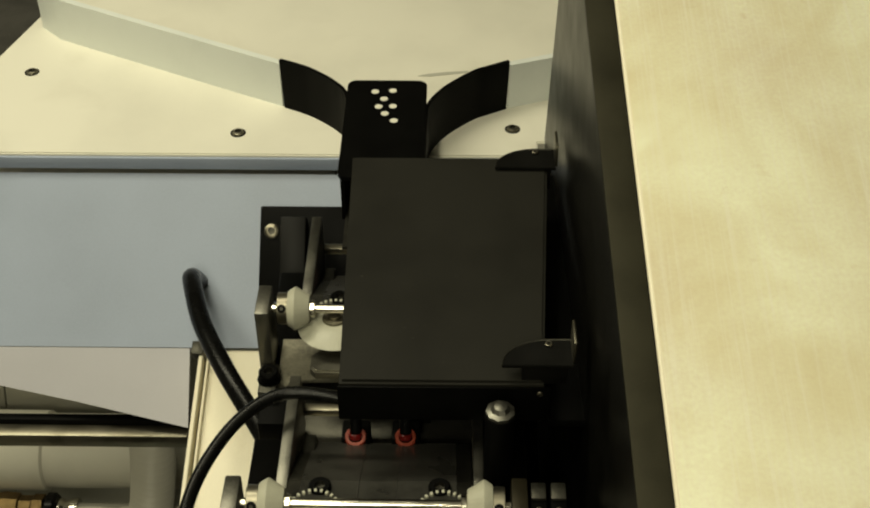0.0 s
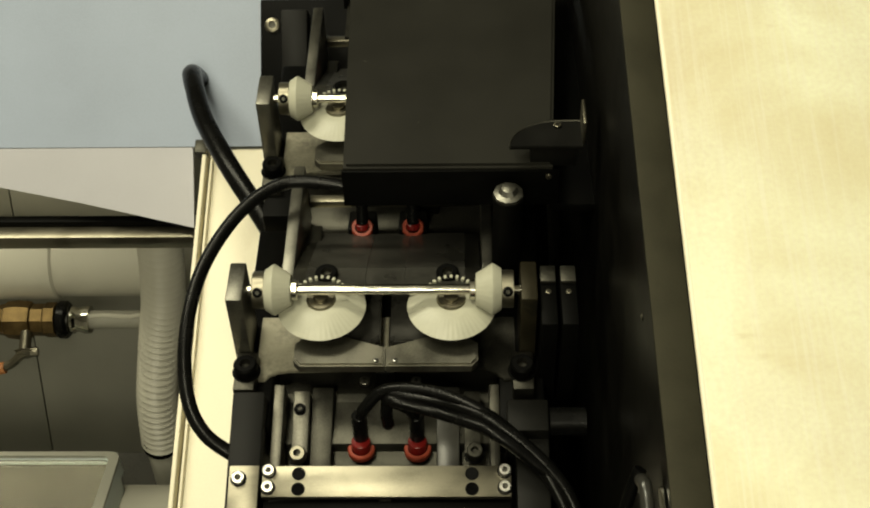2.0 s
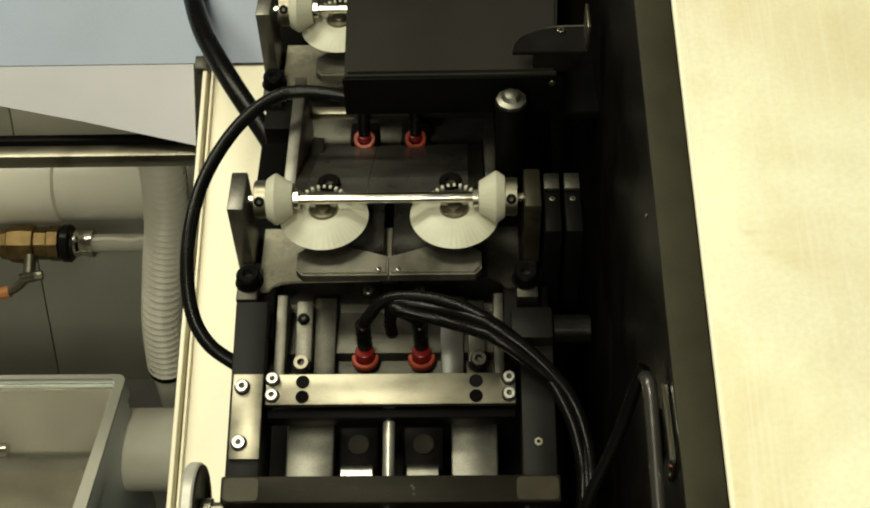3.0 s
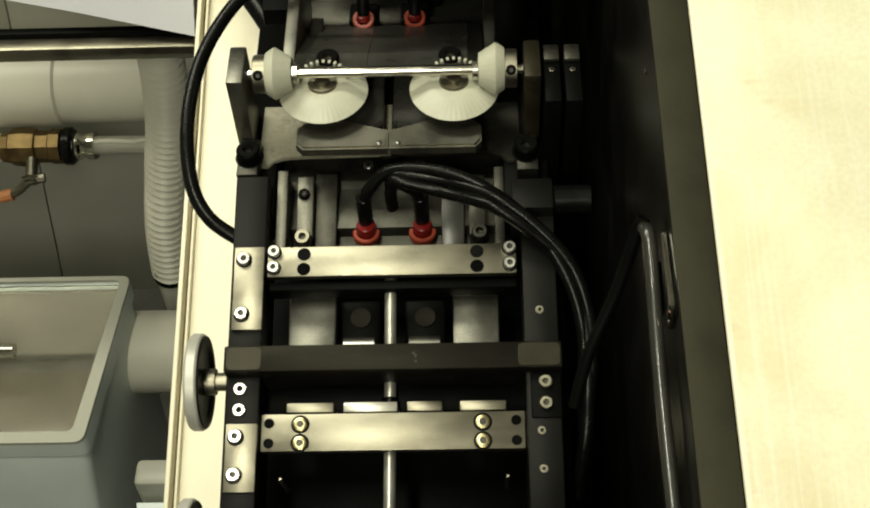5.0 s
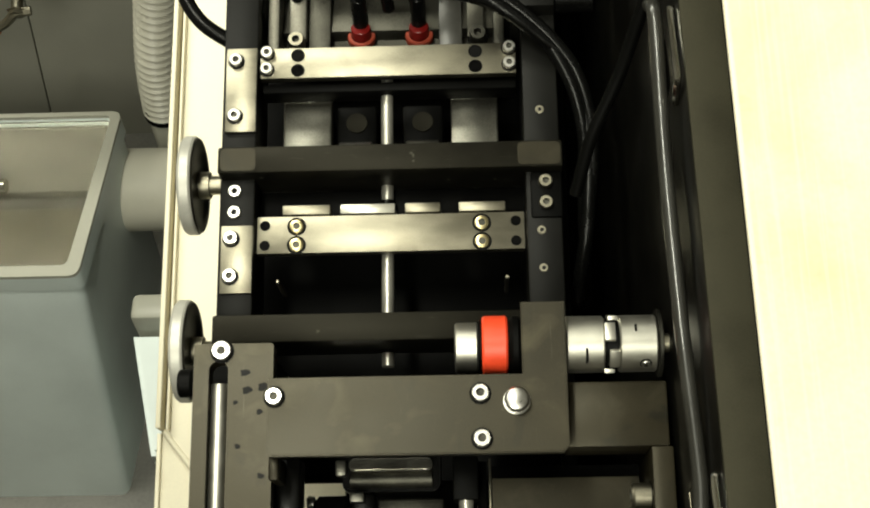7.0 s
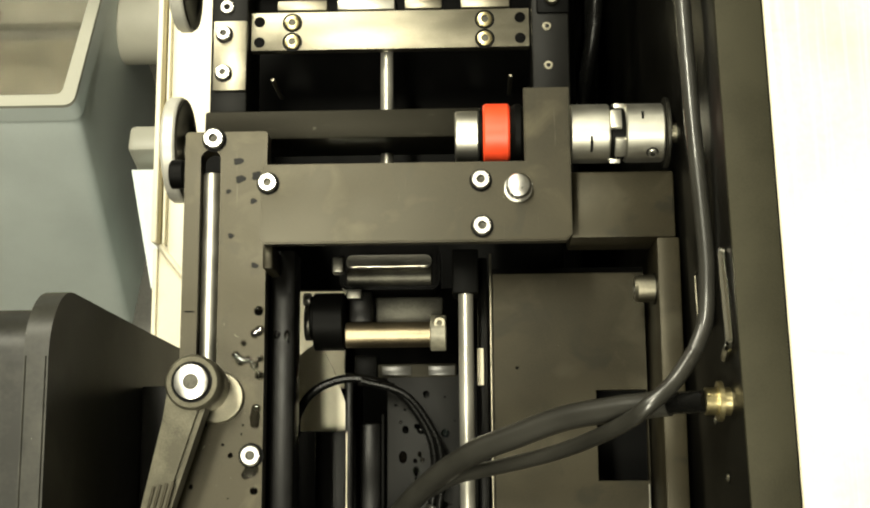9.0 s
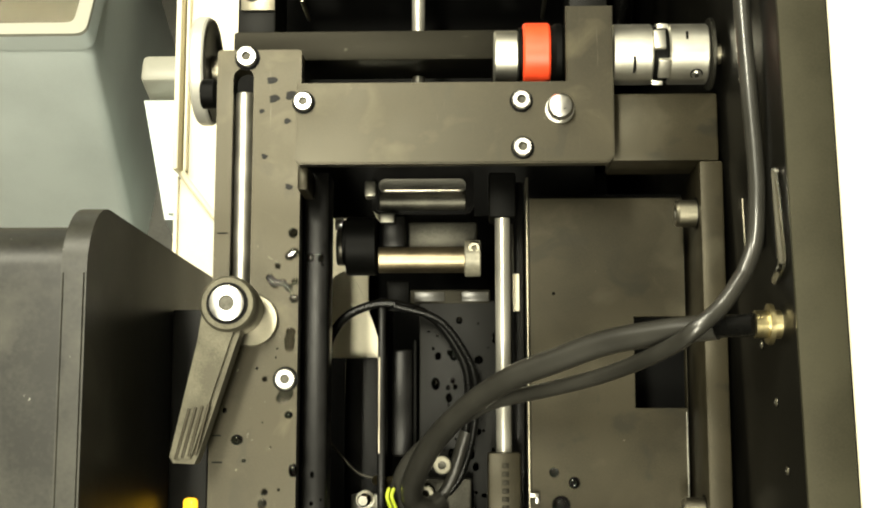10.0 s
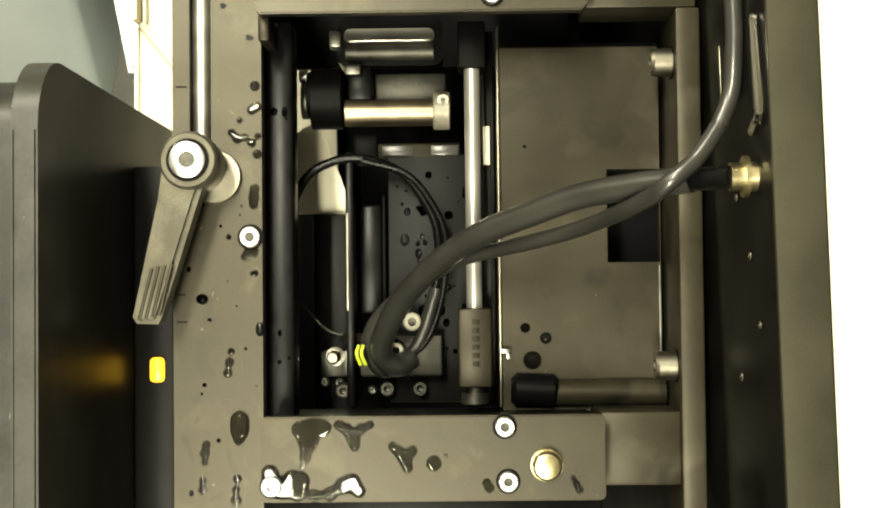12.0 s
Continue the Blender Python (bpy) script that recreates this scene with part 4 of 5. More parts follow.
    part("hub", rod((0.228, cy, cz), (0.2515, cy, cz), 0.0175, 0.001, 40), ALU, c)
    part("hub", rod((0.2605, cy, cz), (0.2835, cy, cz), 0.0175, 0.001, 40), ALU, c)
    part("spider", rod((0.2515, cy, cz), (0.2605, cy, cz), 0.0162, 0.001, 32), RUBBER, c)
    for x0, x1, w in ((0.2515, 0.2580, 62), (0.2515, 0.2580, 180), (0.2515, 0.2580, 300), (0.2540, 0.2605, 122), (0.2540, 0.2605, 240), (0.2540, 0.2605, 0)):
        bm = box(x0, x1, -0.006, 0.006, 0.010, 0.0175, 0.0005)
        bmesh.ops.transform(bm, matrix=Matrix.Translation((0, cy, cz)) @ pose(0, 0, 0, w + 45, 0, 0), verts=bm.verts)
        part("jaw", bm, ALU, c)
    part("slit", box(0.2395, 0.2408, cy - 0.014, cy - 0.006, cz + 0.0108, cz + 0.0172, 0), BLACK, c)
    part("slit", box(0.2695, 0.2708, cy + 0.004, cy + 0.0085, cz + 0.015, cz + 0.0173, 0), BLACK, c)
    screw(c, (0.276, cy - 0.0145, cz + 0.0098), 0.003, 0.002, CHROME, axis=(0, -0.8, 0.6))
    part("flange", rod((0.284, cy, cz), (0.2865, cy, cz), 0.021, 0.0005, 32), DULLSTEEL, c)
    part("shaft", rod((0.19, cy, cz), (0.292, cy, cz), 0.006), STEEL, c)
    r = thing("clutch_ring", (0.185, -0.241, 0.09), "silver hub with a bright orange-red ring", "clutch", DECK)
    part("hub", rod((0.160, cy, cz - 0.003), (0.1745, cy, cz - 0.003), 0.0155, 0.001, 36), ALU, r)
    part("ring", rod((0.1768, cy, cz), (0.1925, cy, cz), 0.0188, 0.0012, 40), ORANGE, r, "bright orange-red ring")
    part("toothed_disc", lathe((0.1928, cy, cz), (1, 0, 0), [(0, 0.0165), (0.003, 0.0185), (0.006, 0.0185), (0.009, 0.016)], 30), BLACK, r)
    part("collar", rod((0.1745, cy, cz - 0.002), (0.1768, cy, cz - 0.002), 0.0170), BLACK, r)
    part("seat", box(0.160, 0.199, cy - 0.016, cy + 0.016, 0.013, cz - 0.018, 0.001), BLACK, r)
    k = thing("clamp_lever", (0.0145, -0.390, 0.10), "dark grey clamping lever with a chrome socket screw", "lever", DECK)
    part("washer", rod((0.0215, -0.3955, 0.1003), (0.0215, -0.3955, 0.104), 0.0150, 0.0006, 36), STEEL, k)
    part("boss", lathe((0.0145, -0.390, 0.104), (0, 0, 1), [(0, 0.014), (0.020, 0.0155), (0.034, 0.0155), (0.037, 0.014), (0.037, 0.0)], 32), LEVER, k)
    bm = slab([(0.001, -0.385), (-0.0025, -0.410), (-0.0160, -0.472), (-0.0138, -0.4755), (-0.0025, -0.476), (-0.0005, -0.472), (0.0185, -0.412), (0.0265, -0.388)], 0.122, 0.138, 0.003)
    arm = part("arm", bm, LEVER, k)
    for i in range(4):
        bm = box(-0.0008, 0.0008, -0.014, 0.014, 0, 0.0012, 0.0003)
        bmesh.ops.transform(bm, matrix=Matrix.Translation((-0.0085 + 0.0035 * i, -0.460 + 0.0008 * i, 0.138)) @ pose(0, 0, 0, 0, 0, -14), verts=bm.verts)
        part("grip_rib", bm, ANOD_GREY, arm)
    screw(k, (0.0145, -0.390, 0.141), 0.0095, 0.003, CHROME)


# ---- left cover, cream side tray and black cabinet wall ----
def casing():
    c = thing("left_cover", (-0.16, -0.55, -0.9), "worn dark rounded machine cover", "cover", DECK)

    def upright(x0, x1, back, top, r):
        side = [(-1.0, -0.10), (-1.0, top)] + [(back - r + r * math.sin(radians(w)), top - r + r * math.cos(radians(w))) for w in range(0, 91, 9)] + [(back, -0.10)]
        bm = bmesh.new()
        ends = [[bm.verts.new((x, y, z)) for y, z in side] for x in (x0, x1)]
        n = len(side)
        for k in range(n):
            bm.faces.new((ends[0][k], ends[0][(k + 1) % n], ends[1][(k + 1) % n], ends[1][k]))
        caps = [bm.faces.new(ends[0][::-1]), bm.faces.new(ends[1])]
        bmesh.ops.bevel(bm, geom=[e for q in caps for e in q.edges], offset=0.0016, segments=2, affect="EDGES")
        return bm

    part("shell", upright(-0.42, -0.0462, -0.3575, 0.226, 0.030), COVER, c)
    part("raised_edge", upright(-0.0460, -0.0338, -0.3495, 0.238, 0.036), COVER, c)
    part("foot", box(-0.40, -0.05, -0.98, -0.38, -0.55, -0.10, 0.003), BLACK, c)
    l = thing("ledge", (-0.018, -0.55, 0.0), "narrow black ledge with an amber indicator", "ledge", DECK)
    part("strip", box(-0.0335, -0.0105, -0.70, -0.385, -0.05, 0.060, 0.001), ANOD, l)
    part("indicator", box(-0.0235, -0.0150, -0.511, -0.4965, 0.060, 0.066, 0.0025), AMBER, l, "lit amber indicator lens")
    t = thing("side_tray", (0.07, 0.1, -0.24), "cream enamelled side tray with a raised rim", "tray", DECK)
    part("sheet", slab([(-0.098, 0.44), (-0.098, -0.238), (0.0, -0.362), (0.06, -0.362), (0.06, 0.44)], -0.245, -0.240, 0.0005), CREAM, t)
    part("front_lip", rod((-0.100, -0.238, -0.241), (0.0, -0.364, -0.241), 0.0028), CREAM, t)
    part("rim", box(-0.104, -0.0995, -0.238, 0.44, -0.27, -0.226, 0.0012), CREAM, t)
    part("inner_lip", box(-0.0955, -0.0935, -0.238, 0.44, -0.2398, -0.231, 0.0006), CREAM, t)
    part("latch", box(-0.112, -0.099, 0.425, 0.441, -0.235, -0.222, 0.001), DULLSTEEL, t)
    part("skirt", box(-0.098, 0.26, -0.234, 0.43, -0.62, -0.2455, 0.001), BLACK, t)
    t2 = thing("front_tray", (0.07, -0.4, -0.25), "cream enamelled front tray", "tray", DECK)
    part("sheet", slab([(-0.102, -0.242), (-0.102, -0.60), (0.02, -0.60), (0.02, -0.24)], -0.252, -0.247, 0.0005), CREAM, t2)
    part("edge", box(-0.106, -0.1022, -0.60, -0.240, -0.27, -0.243, 0.001), CREAM, t2)
    part("skirt", box(-0.098, 0.26, -0.598, -0.238, -0.56, -0.2525, 0.001), BLACK, t2)
    # the cabinet side leans a little off the deck's axis
    CAB = DECK @ Matrix.Translation((0.286, 0, 0)) @ pose(0, 0, 0, 0, 0, 1.4)
    w = thing("cabinet_side", (0, 0, -0.6), "tall black cabinet side with an olive-grey flange", "cabinet side", CAB, kind="structure")
    part("side_sheet", box(0.0, 0.004, -0.9, 0.655, -0.62, 0.236, 0.001), WALLBLACK, w)
    part("flange", box(0.0, 0.0228, -0.9, 0.655, 0.2362, 0.2402, 0.0008), OLIVE, w)
    part("gap_strip", box(0.0230, 0.0250, -0.9, 0.655, 0.20, 0.236, 0), BLACK, w)
    l = thing("cabinet_lid", (0.5, 0, 0.2), "brushed cream metal cabinet lid", "lid", CAB)
    part("sheet", box(0.0268, 0.75, -0.9, 0.655, 0.232, 0.240, 0.0), LID, l)
    part("lip", rod((0.0266, -0.9, 0.2375), (0.0266, 0.655, 0.2375), 0.0026, 0.0002, 10), CREAM, l)
    part("skirt", box(0.03, 0.74, -0.88, 0.645, -0.6, 0.2315, 0), BLACK, l)
    for (x, y, z) in ((-0.0012, 0.042, 0.205), (-0.0012, -0.19, 0.13), (-0.0012, -0.205, 0.16), (-0.0012, -0.27, 0.15), (-0.0012, -0.445, 0.19), (-0.0012, -0.415, 0.165), (-0.0012, -0.478, 0.205), (-0.0012, -0.505, 0.16)):
        screw(w, (x + 0.001, y, z), 0.0022, 0.001, STEEL, axis=(-1, 0, 0), style="button", name="rivet")
    for y in (-0.075, -0.335):
        k = thing("cable_clip", (0.0, y, 0.21), "bent wire cable clip on the cabinet side", "cable clip", CAB, group="cable clips")
        part("wire", tube([(-0.001, y - 0.001, 0.224), (-0.0026, y - 0.004, 0.226), (-0.0028, y - 0.026, 0.2295), (-0.0030, y - 0.045, 0.2325), (-0.0028, y - 0.050, 0.222), (-0.0014, y - 0.052, 0.209)], 0.0022, 8, 6), CHROME, k)
        part("pad", box(-0.0052, -0.0002, y - 0.032, y - 0.001, 0.161, 0.183, 0.001), BLACK, k)
        part("back_strip", box(-0.0014, -0.0003, y - 0.042, y - 0.002, 0.2130, 0.2185, 0.0003), STEEL, k)
        part("pad_edge", box(-0.0062, -0.0054, y - 0.030, y - 0.003, 0.162, 0.1645, 0.0003), STEEL, k)
    return CAB


# ---- black cover box over the upper unit ----
def cover_box():
    b = thing("cover_box", (0.16, 0.33, 1.14), "matt black sheet-metal cover box", "cover box")
    bm = slab([(0.0765, 0.207), (0.243, 0.207), (0.259, 0.492), (0.0710, 0.492)], 1.140, 1.180, 0.0025)
    for v in bm.verts:
        v.co.z += (v.co.y - 0.207) * 0.07
    part("shell", bm, BOXBLACK, b)
    part("front_lip", box(0.075, 0.2485, 0.2045, 0.2068, 1.138, 1.176, 0.0006), BLACK, b)
    for y, zb in ((0.233, 1.199), (0.496, 1.203)):
        arc = [(0.2505 - 0.042 * math.sin(radians(a)), y - 0.025 + 0.030 * math.cos(radians(a))) for a in range(0, 91, 10)]
        k = part("bracket", slab([(0.266, y - 0.025), (0.266, y + 0.005)] + arc, zb - 0.003, zb, 0.0006), ANOD, b)
        way = [(x, yy, zb) for x, yy in [(0.268, y + 0.005)] + arc]
        part("bright_edge", tube(way, 0.0008, 6, 2), DULLSTEEL, k, "bare metal edge")
        part("tab", box(0.2655, 0.268, y - 0.020, y + 0.008, zb - 0.003, zb + 0.020, 0.0008), STEEL, k)
        part("post", box(0.225, 0.262, y - 0.023, y - 0.010, 1.176, zb - 0.003, 0.001), ANOD, k)
        screw(b, (0.247, y - 0.001, zb), 0.003, 0.002, STEEL)
    for x, y in ((0.085, 0.474), (0.106, 0.466), (0.149, 0.462), (0.128, 0.268), (0.098, 0.215), (0.172, 0.330)):
        screw(b, (x, y, 1.1796 + (y - 0.207) * 0.07), 0.0016, 0.0004, DULLSTEEL, style="hole", name="scuff")
    screw(b, (0.240, 0.2045, 1.170), 0.0028, 0.0015, STEEL, axis=(0, -1, 0), style="button")
    part("side_return", box(0.2445, 0.2830, 0.215, 0.560, 1.120, 1.128, 0.001), BLACK, b)
    part("hanger", box(0.120, 0.150, 0.30, 0.36, 1.03, 1.1395, 0.002), BLACK, b)
    k = thing("lock_knob", (0.205, 0.178, 1.05), "black knob with a worn bright cap", "knob")
    part("stem", lathe((0.207, 0.176, 1.050), (0, 0, 1), [(0, 0.012), (0.118, 0.012), (0.127, 0.0125)], 24), BLACK, k)
    part("cap", lathe((0.207, 0.176, 1.1772), (0, 0, 1), [(0, 0.0118), (0.003, 0.0118), (0.0045, 0.008), (0.008, 0.0055), (0.009, 0.002), (0.009, 0)], 9), JAW, k)
    for i, x in enumerate((0.2385, 0.2545)):
        m = thing("solenoid_block", (x, 0.12, 1.02), "black solenoid block with a pale top", "solenoid", group="solenoid blocks")
        part("body", box(x - 0.0065, x + 0.0065, 0.095, 0.152, 1.02, 1.118, 0.0015), BLACK, m)
        part("cap", box(x - 0.006, x + 0.006, 0.136, 0.1525, 1.1182, 1.122, 0.0008), DULLSTEEL, m)
        screw(m, (x, 0.128, 1.118), 0.0022, 0.001, STEEL)
    p = thing("pivot_stub", (0.25, 0.045, 1.05), "short black pivot stub beside the feeder", "stub")
    part("stub", rod((0.2375, 0.044, 1.062), (0.266, 0.044, 1.062), 0.011), RUBBER, p)
    part("block", box(0.205, 0.237, 0.03, 0.06, 1.02, 1.07, 0.002), ANOD, p)


# ---- cables and hoses ----
def cable(name, pts, r, label, material, frame_m=LEVEL, n=14):
    c = thing(name, pts[0], label, "cable" if "cable" in name else "hose", frame_m)
    part("sheath", tube(pts, r, 14, n), material, c)
    return c


def cables(CAB):
    cable("cable", [(-0.109, 0.546, 0.988), (-0.110, 0.519, 1.020), (-0.104, 0.492, 1.030), (-0.086, 0.436, 1.030), (-0.054, 0.373, 1.025), (-0.018, 0.318, 1.01), (0.0, 0.29, 1.0)], 0.0100, "thick black cable entering the apron", RUBBER)
    cable("cable", [(0.085, 0.250, 0.0), (0.062, 0.256, 0.003), (0.020, 0.256, 0.004), (-0.015, 0.229, 0.003), (-0.042, 0.180, 0.0), (-0.0515, 0.125, -0.002), (-0.047, 0.072, -0.006), (-0.032, 0.041, -0.012), (-0.004, 0.022, -0.020)], 0.0058, "black cable looping outside the frame", RUBBER, DECK)
    for k, dx in enumerate((0.0, 0.006, 0.003)):
        cable("sensor_cable", [(0.0895 + 0.0225 * k, 0.050, -0.020), (0.0935 + 0.018 * k, 0.056, -0.002), (0.112 + dx, 0.067 - 0.004 * k, 0.012), (0.150 + dx, 0.062 - 0.007 * k, 0.020 - 0.004 * k), (0.188 + dx, 0.044 - 0.008 * k, 0.022 + 0.003 * k), (0.222 + dx, 0.015 - 0.004 * k, 0.016), (0.246 + dx, -0.022 + 0.004 * k, 0.002), (0.2560 + dx, -0.06, -0.012), (0.2550 + dx * 0.5, -0.10 - 0.012 * k, -0.02), (0.256 - 0.003 * k, -0.150 - 0.010 * k, -0.05), (0.258, -0.17, -0.09)], 0.0050, "glossy black sensor cable", RUBBER, DECK)
    w = cable("wall_cable", [(0.277, -0.064, 0.205), (0.278, -0.072, 0.213), (0.279, -0.095, 0.21), (0.281, -0.16, 0.20), (0.284, -0.25, 0.20), (0.2890, -0.323, 0.195), (0.2895, -0.3474, 0.193), (0.2877, -0.3666, 0.193), (0.2816, -0.3819, 0.195)], 0.0043, "grey cable clipped along the cabinet side", HOSE, DECK, 10)
    lead = part("lead", tube([(0.2816, -0.3819, 0.195), (0.2698, -0.3979, 0.199), (0.2561, -0.4098, 0.2), (0.247, -0.4168, 0.188), (0.2304, -0.4244, 0.165), (0.2122, -0.4305, 0.145), (0.1899, -0.4355, 0.125), (0.1601, -0.4415, 0.1), (0.1444, -0.4484, 0.082), (0.1265, -0.459, 0.060), (0.107, -0.477, 0.044), (0.1015, -0.495, 0.034), (0.112, -0.508, 0.028), (0.131, -0.492, 0.028), (0.143, -0.458, 0.030)], 0.00428, 14, 10), HOSE, w, "loose end of the cable")
    pivot(lead, (0.2816, -0.3819, 0.195))
    cable("cable", [(0.237, -0.150, 0.12), (0.246, -0.122, 0.145), (0.262, -0.092, 0.17), (0.2735, -0.064, 0.20), (0.277, -0.058, 0.206)], 0.004, "thin black cable rising to a clip", BLACK, DECK)
    h = cable("hose", [(0.269, -0.4073, 0.188), (0.2565, -0.4081, 0.18), (0.2438, -0.409, 0.172), (0.2173, -0.4127, 0.155), (0.1923, -0.4208, 0.138), (0.1691, -0.4291, 0.12), (0.1445, -0.4441, 0.095), (0.1249, -0.4631, 0.073), (0.1127, -0.4836, 0.055), (0.1105, -0.4975, 0.046), (0.119, -0.504, 0.040), (0.127, -0.500, 0.034)], 0.0068, "dark grey hose from a brass gland", HOSE, DECK)
    part("boot", tube([(0.2850, -0.408, 0.207), (0.278, -0.4078, 0.199), (0.2685, -0.4073, 0.1875)], 0.0057, 14, 5), RUBBER, h, "black rubber boot")
    run = [o for o in h.children if o.name.startswith("sheath")][0]
    pivot(run, (0.269, -0.4073, 0.188))
    g = thing("cable_gland", (0.29, -0.408, 0.207), "brass gland in the cabinet side", "gland", DECK)
    part("nut", lathe((0.2835, -0.408, 0.207), (1, 0, 0), [(0, 0.0068), (0.006, 0.0068), (0.006, 0.0100), (0.0085, 0.0100), (0.0085, 0.007), (0.0125, 0.007)], 12), GOLD, g)
    # thin ring of cable lying in the opening
    pts = [(0.0565, -0.415, 0.026), (0.0586, -0.400, 0.03), (0.0705, -0.385, 0.03), (0.0942, -0.3785, 0.03), (0.1211, -0.387, 0.03), (0.1377, -0.4077, 0.03), (0.1442, -0.428, 0.03), (0.1422, -0.458, 0.028), (0.1335, -0.485, 0.026), (0.1185, -0.503, 0.022)]
    cable("thin_wire_cable", [(0.055, -0.463, 0.004), (0.065, -0.475, 0.001), (0.077, -0.485, 0.0), (0.094, -0.487, 0.004)], 0.0011, "thin bare wire in the wet opening", DULLSTEEL, DECK, 6)
    cable("thin_cable", [(x + 0.0045, y - 0.002, z + 0.004) for x, y, z in pts[3:]], 0.0022, "thin black cable beside the coil", RUBBER, DECK, 6)
    for k in (0, 1):
        cable("earth_cable", [(0.0965 + 0.0028 * k, -0.4915, 0.046), (0.0955 + 0.0028 * k, -0.4965, 0.048), (0.0975 + 0.0030 * k, -0.5030, 0.046)], 0.0011, "short yellow-green earth wire", EARTH, DECK, 6)
    cable("thin_cable", pts, 0.0028, "thin black cable coiled in the wet opening", RUBBER, DECK, 6)
    return run, lead


# ---- pipes, valve, corrugated hose and tank beside the machine ----
def plumbing():
    p = thing("waste_pipe", (-0.5, 0.66, 0.59), "white plastic waste pipe along the panelling", "pipe")
    part("pipe", rod((-1.3, 0.670, 0.571), (-0.06, 0.670, 0.571), 0.051, 0.002, 40), PVC, p)
    part("socket", rod((-1.0, 0.670, 0.571), (-0.380, 0.670, 0.571), 0.0550, 0.003, 40), PVC, p)
    for x in (-0.75, -0.15):
        part("clip", box(x - 0.01, x + 0.01, 0.70, 0.74, 0.57, 0.60, 0.002), PVC, p)
    v = thing("ball_valve", (-0.41, 0.595, 0.535), "brass ball valve with a steel lever", "valve")
    y, z = 0.595, 0.531
    part("body", lathe((-0.462, y, z), (1, 0, 0), [(0, 0.020), (0.012, 0.022), (0.014, 0.025), (0.030, 0.027), (0.048, 0.025), (0.050, 0.022), (0.066, 0.022), (0.068, 0.024), (0.082, 0.024)], 8), BRASS, v)
    part("black_nut", rod((-0.379, y, z), (-0.362, y, z), 0.026, 0.004, 24), RUBBER, v)
    part("ferrule", lathe((-0.362, y, z), (1, 0, 0), [(0, 0.018), (0.006, 0.019), (0.010, 0.016), (0.020, 0.019), (0.028, 0.019), (0.028, 0.012)], 28), CHROME, v)
    part("tail_pipe", rod((-0.60, y, z), (-0.461, y, z), 0.019), PVC, v, "white plastic supply pipe")
    part("clear_hose", rod((-0.336, y, z), (-0.10, y, z), 0.0125), VINYL, v, "cloudy grey vinyl hose")
    # white streak laid along the hose's upper side
    part("hose_core", tube([(-0.336, y - 0.004, z + 0.0115), (-0.31, y - 0.003, z + 0.0118), (-0.28, y - 0.005, z + 0.0115), (-0.25, y - 0.002, z + 0.012), (-0.10, y - 0.002, z + 0.012)], 0.0030, 8, 6), PVC, v, "white streak along the top of the hose")
    part("stem", rod((-0.418, y - 0.02, z), (-0.418, y - 0.043, z - 0.012), 0.008), STEEL, v)
    part("lever", tube([(-0.400, y - 0.044, z - 0.014), (-0.420, y - 0.047, z - 0.015), (-0.436, y - 0.052, z - 0.028), (-0.455, y - 0.056, z - 0.036)], 0.0065, 8, 8), STEEL, v, "bent steel lever")
    part("grip", tube([(-0.447, y - 0.0555, z - 0.034), (-0.48, y - 0.058, z - 0.038), (-0.57, y - 0.060, z - 0.040)], 0.0085, 10, 6), FADED, v, "faded orange lever grip")
    screw(v, (-0.418, y - 0.044, z - 0.014), 0.011, 0.007, STEEL, axis=(0, -1, -0.3), style="hex")
    c = thing("corrugated_hose", (-0.24, 0.56, 0.3), "white corrugated drain hose hanging beside the machine", "hose")
    part("sheath", tube([(-0.205, 0.575, 0.80), (-0.208, 0.575, 0.70), (-0.221, 0.577, 0.60), (-0.243, 0.579, 0.50), (-0.268, 0.580, 0.38), (-0.281, 0.580, 0.27)], 0.0245, 24, 32, 0.0048), PVC, c)
    part("cuff", rod((-0.281, 0.580, 0.272), (-0.284, 0.580, 0.255), 0.0265), BLACK, c)
    part("spigot", rod((-0.284, 0.580, 0.256), (-0.286, 0.580, 0.0), 0.022), PVC, c)
    e = thing("drain_pipe", (-0.27, 0.36, 0.33), "short white drain pipe between tank and machine", "pipe")
    part("pipe", rod((-0.322, 0.412, 0.30), (-0.10, 0.412, 0.30), 0.058, 0.002, 36), PVC, e)
    part("foot", box(-0.25, -0.20, 0.37, 0.43, 0.0, 0.26, 0.004), BLACK, e)
    d = thing("junction_box", (-0.2, 0.11, 0.18), "pale blue-grey box standing beside the tank", "box")
    part("body", slab([(-0.263, 0.165), (-0.222, 0.0), (-0.13, 0.0), (-0.13, 0.165)], 0.0, 0.33, 0.006), BIN, d)
    part("step", box(-0.262, -0.13, 0.172, 0.21, 0.0, 0.36, 0.008), BINRIM, d)
    b = thing("tank", (-0.45, 0.33, 0), "pale blue-grey plastic tank with a clear lid", "tank")
    zt = 0.42
    outer = [(-0.75, 0.197), (-0.313, 0.197), (-0.289, 0.452), (-0.75, 0.452)]
    inner = [(-0.735, 0.2125), (-0.329, 0.2125), (-0.3025, 0.4455), (-0.735, 0.4455)]
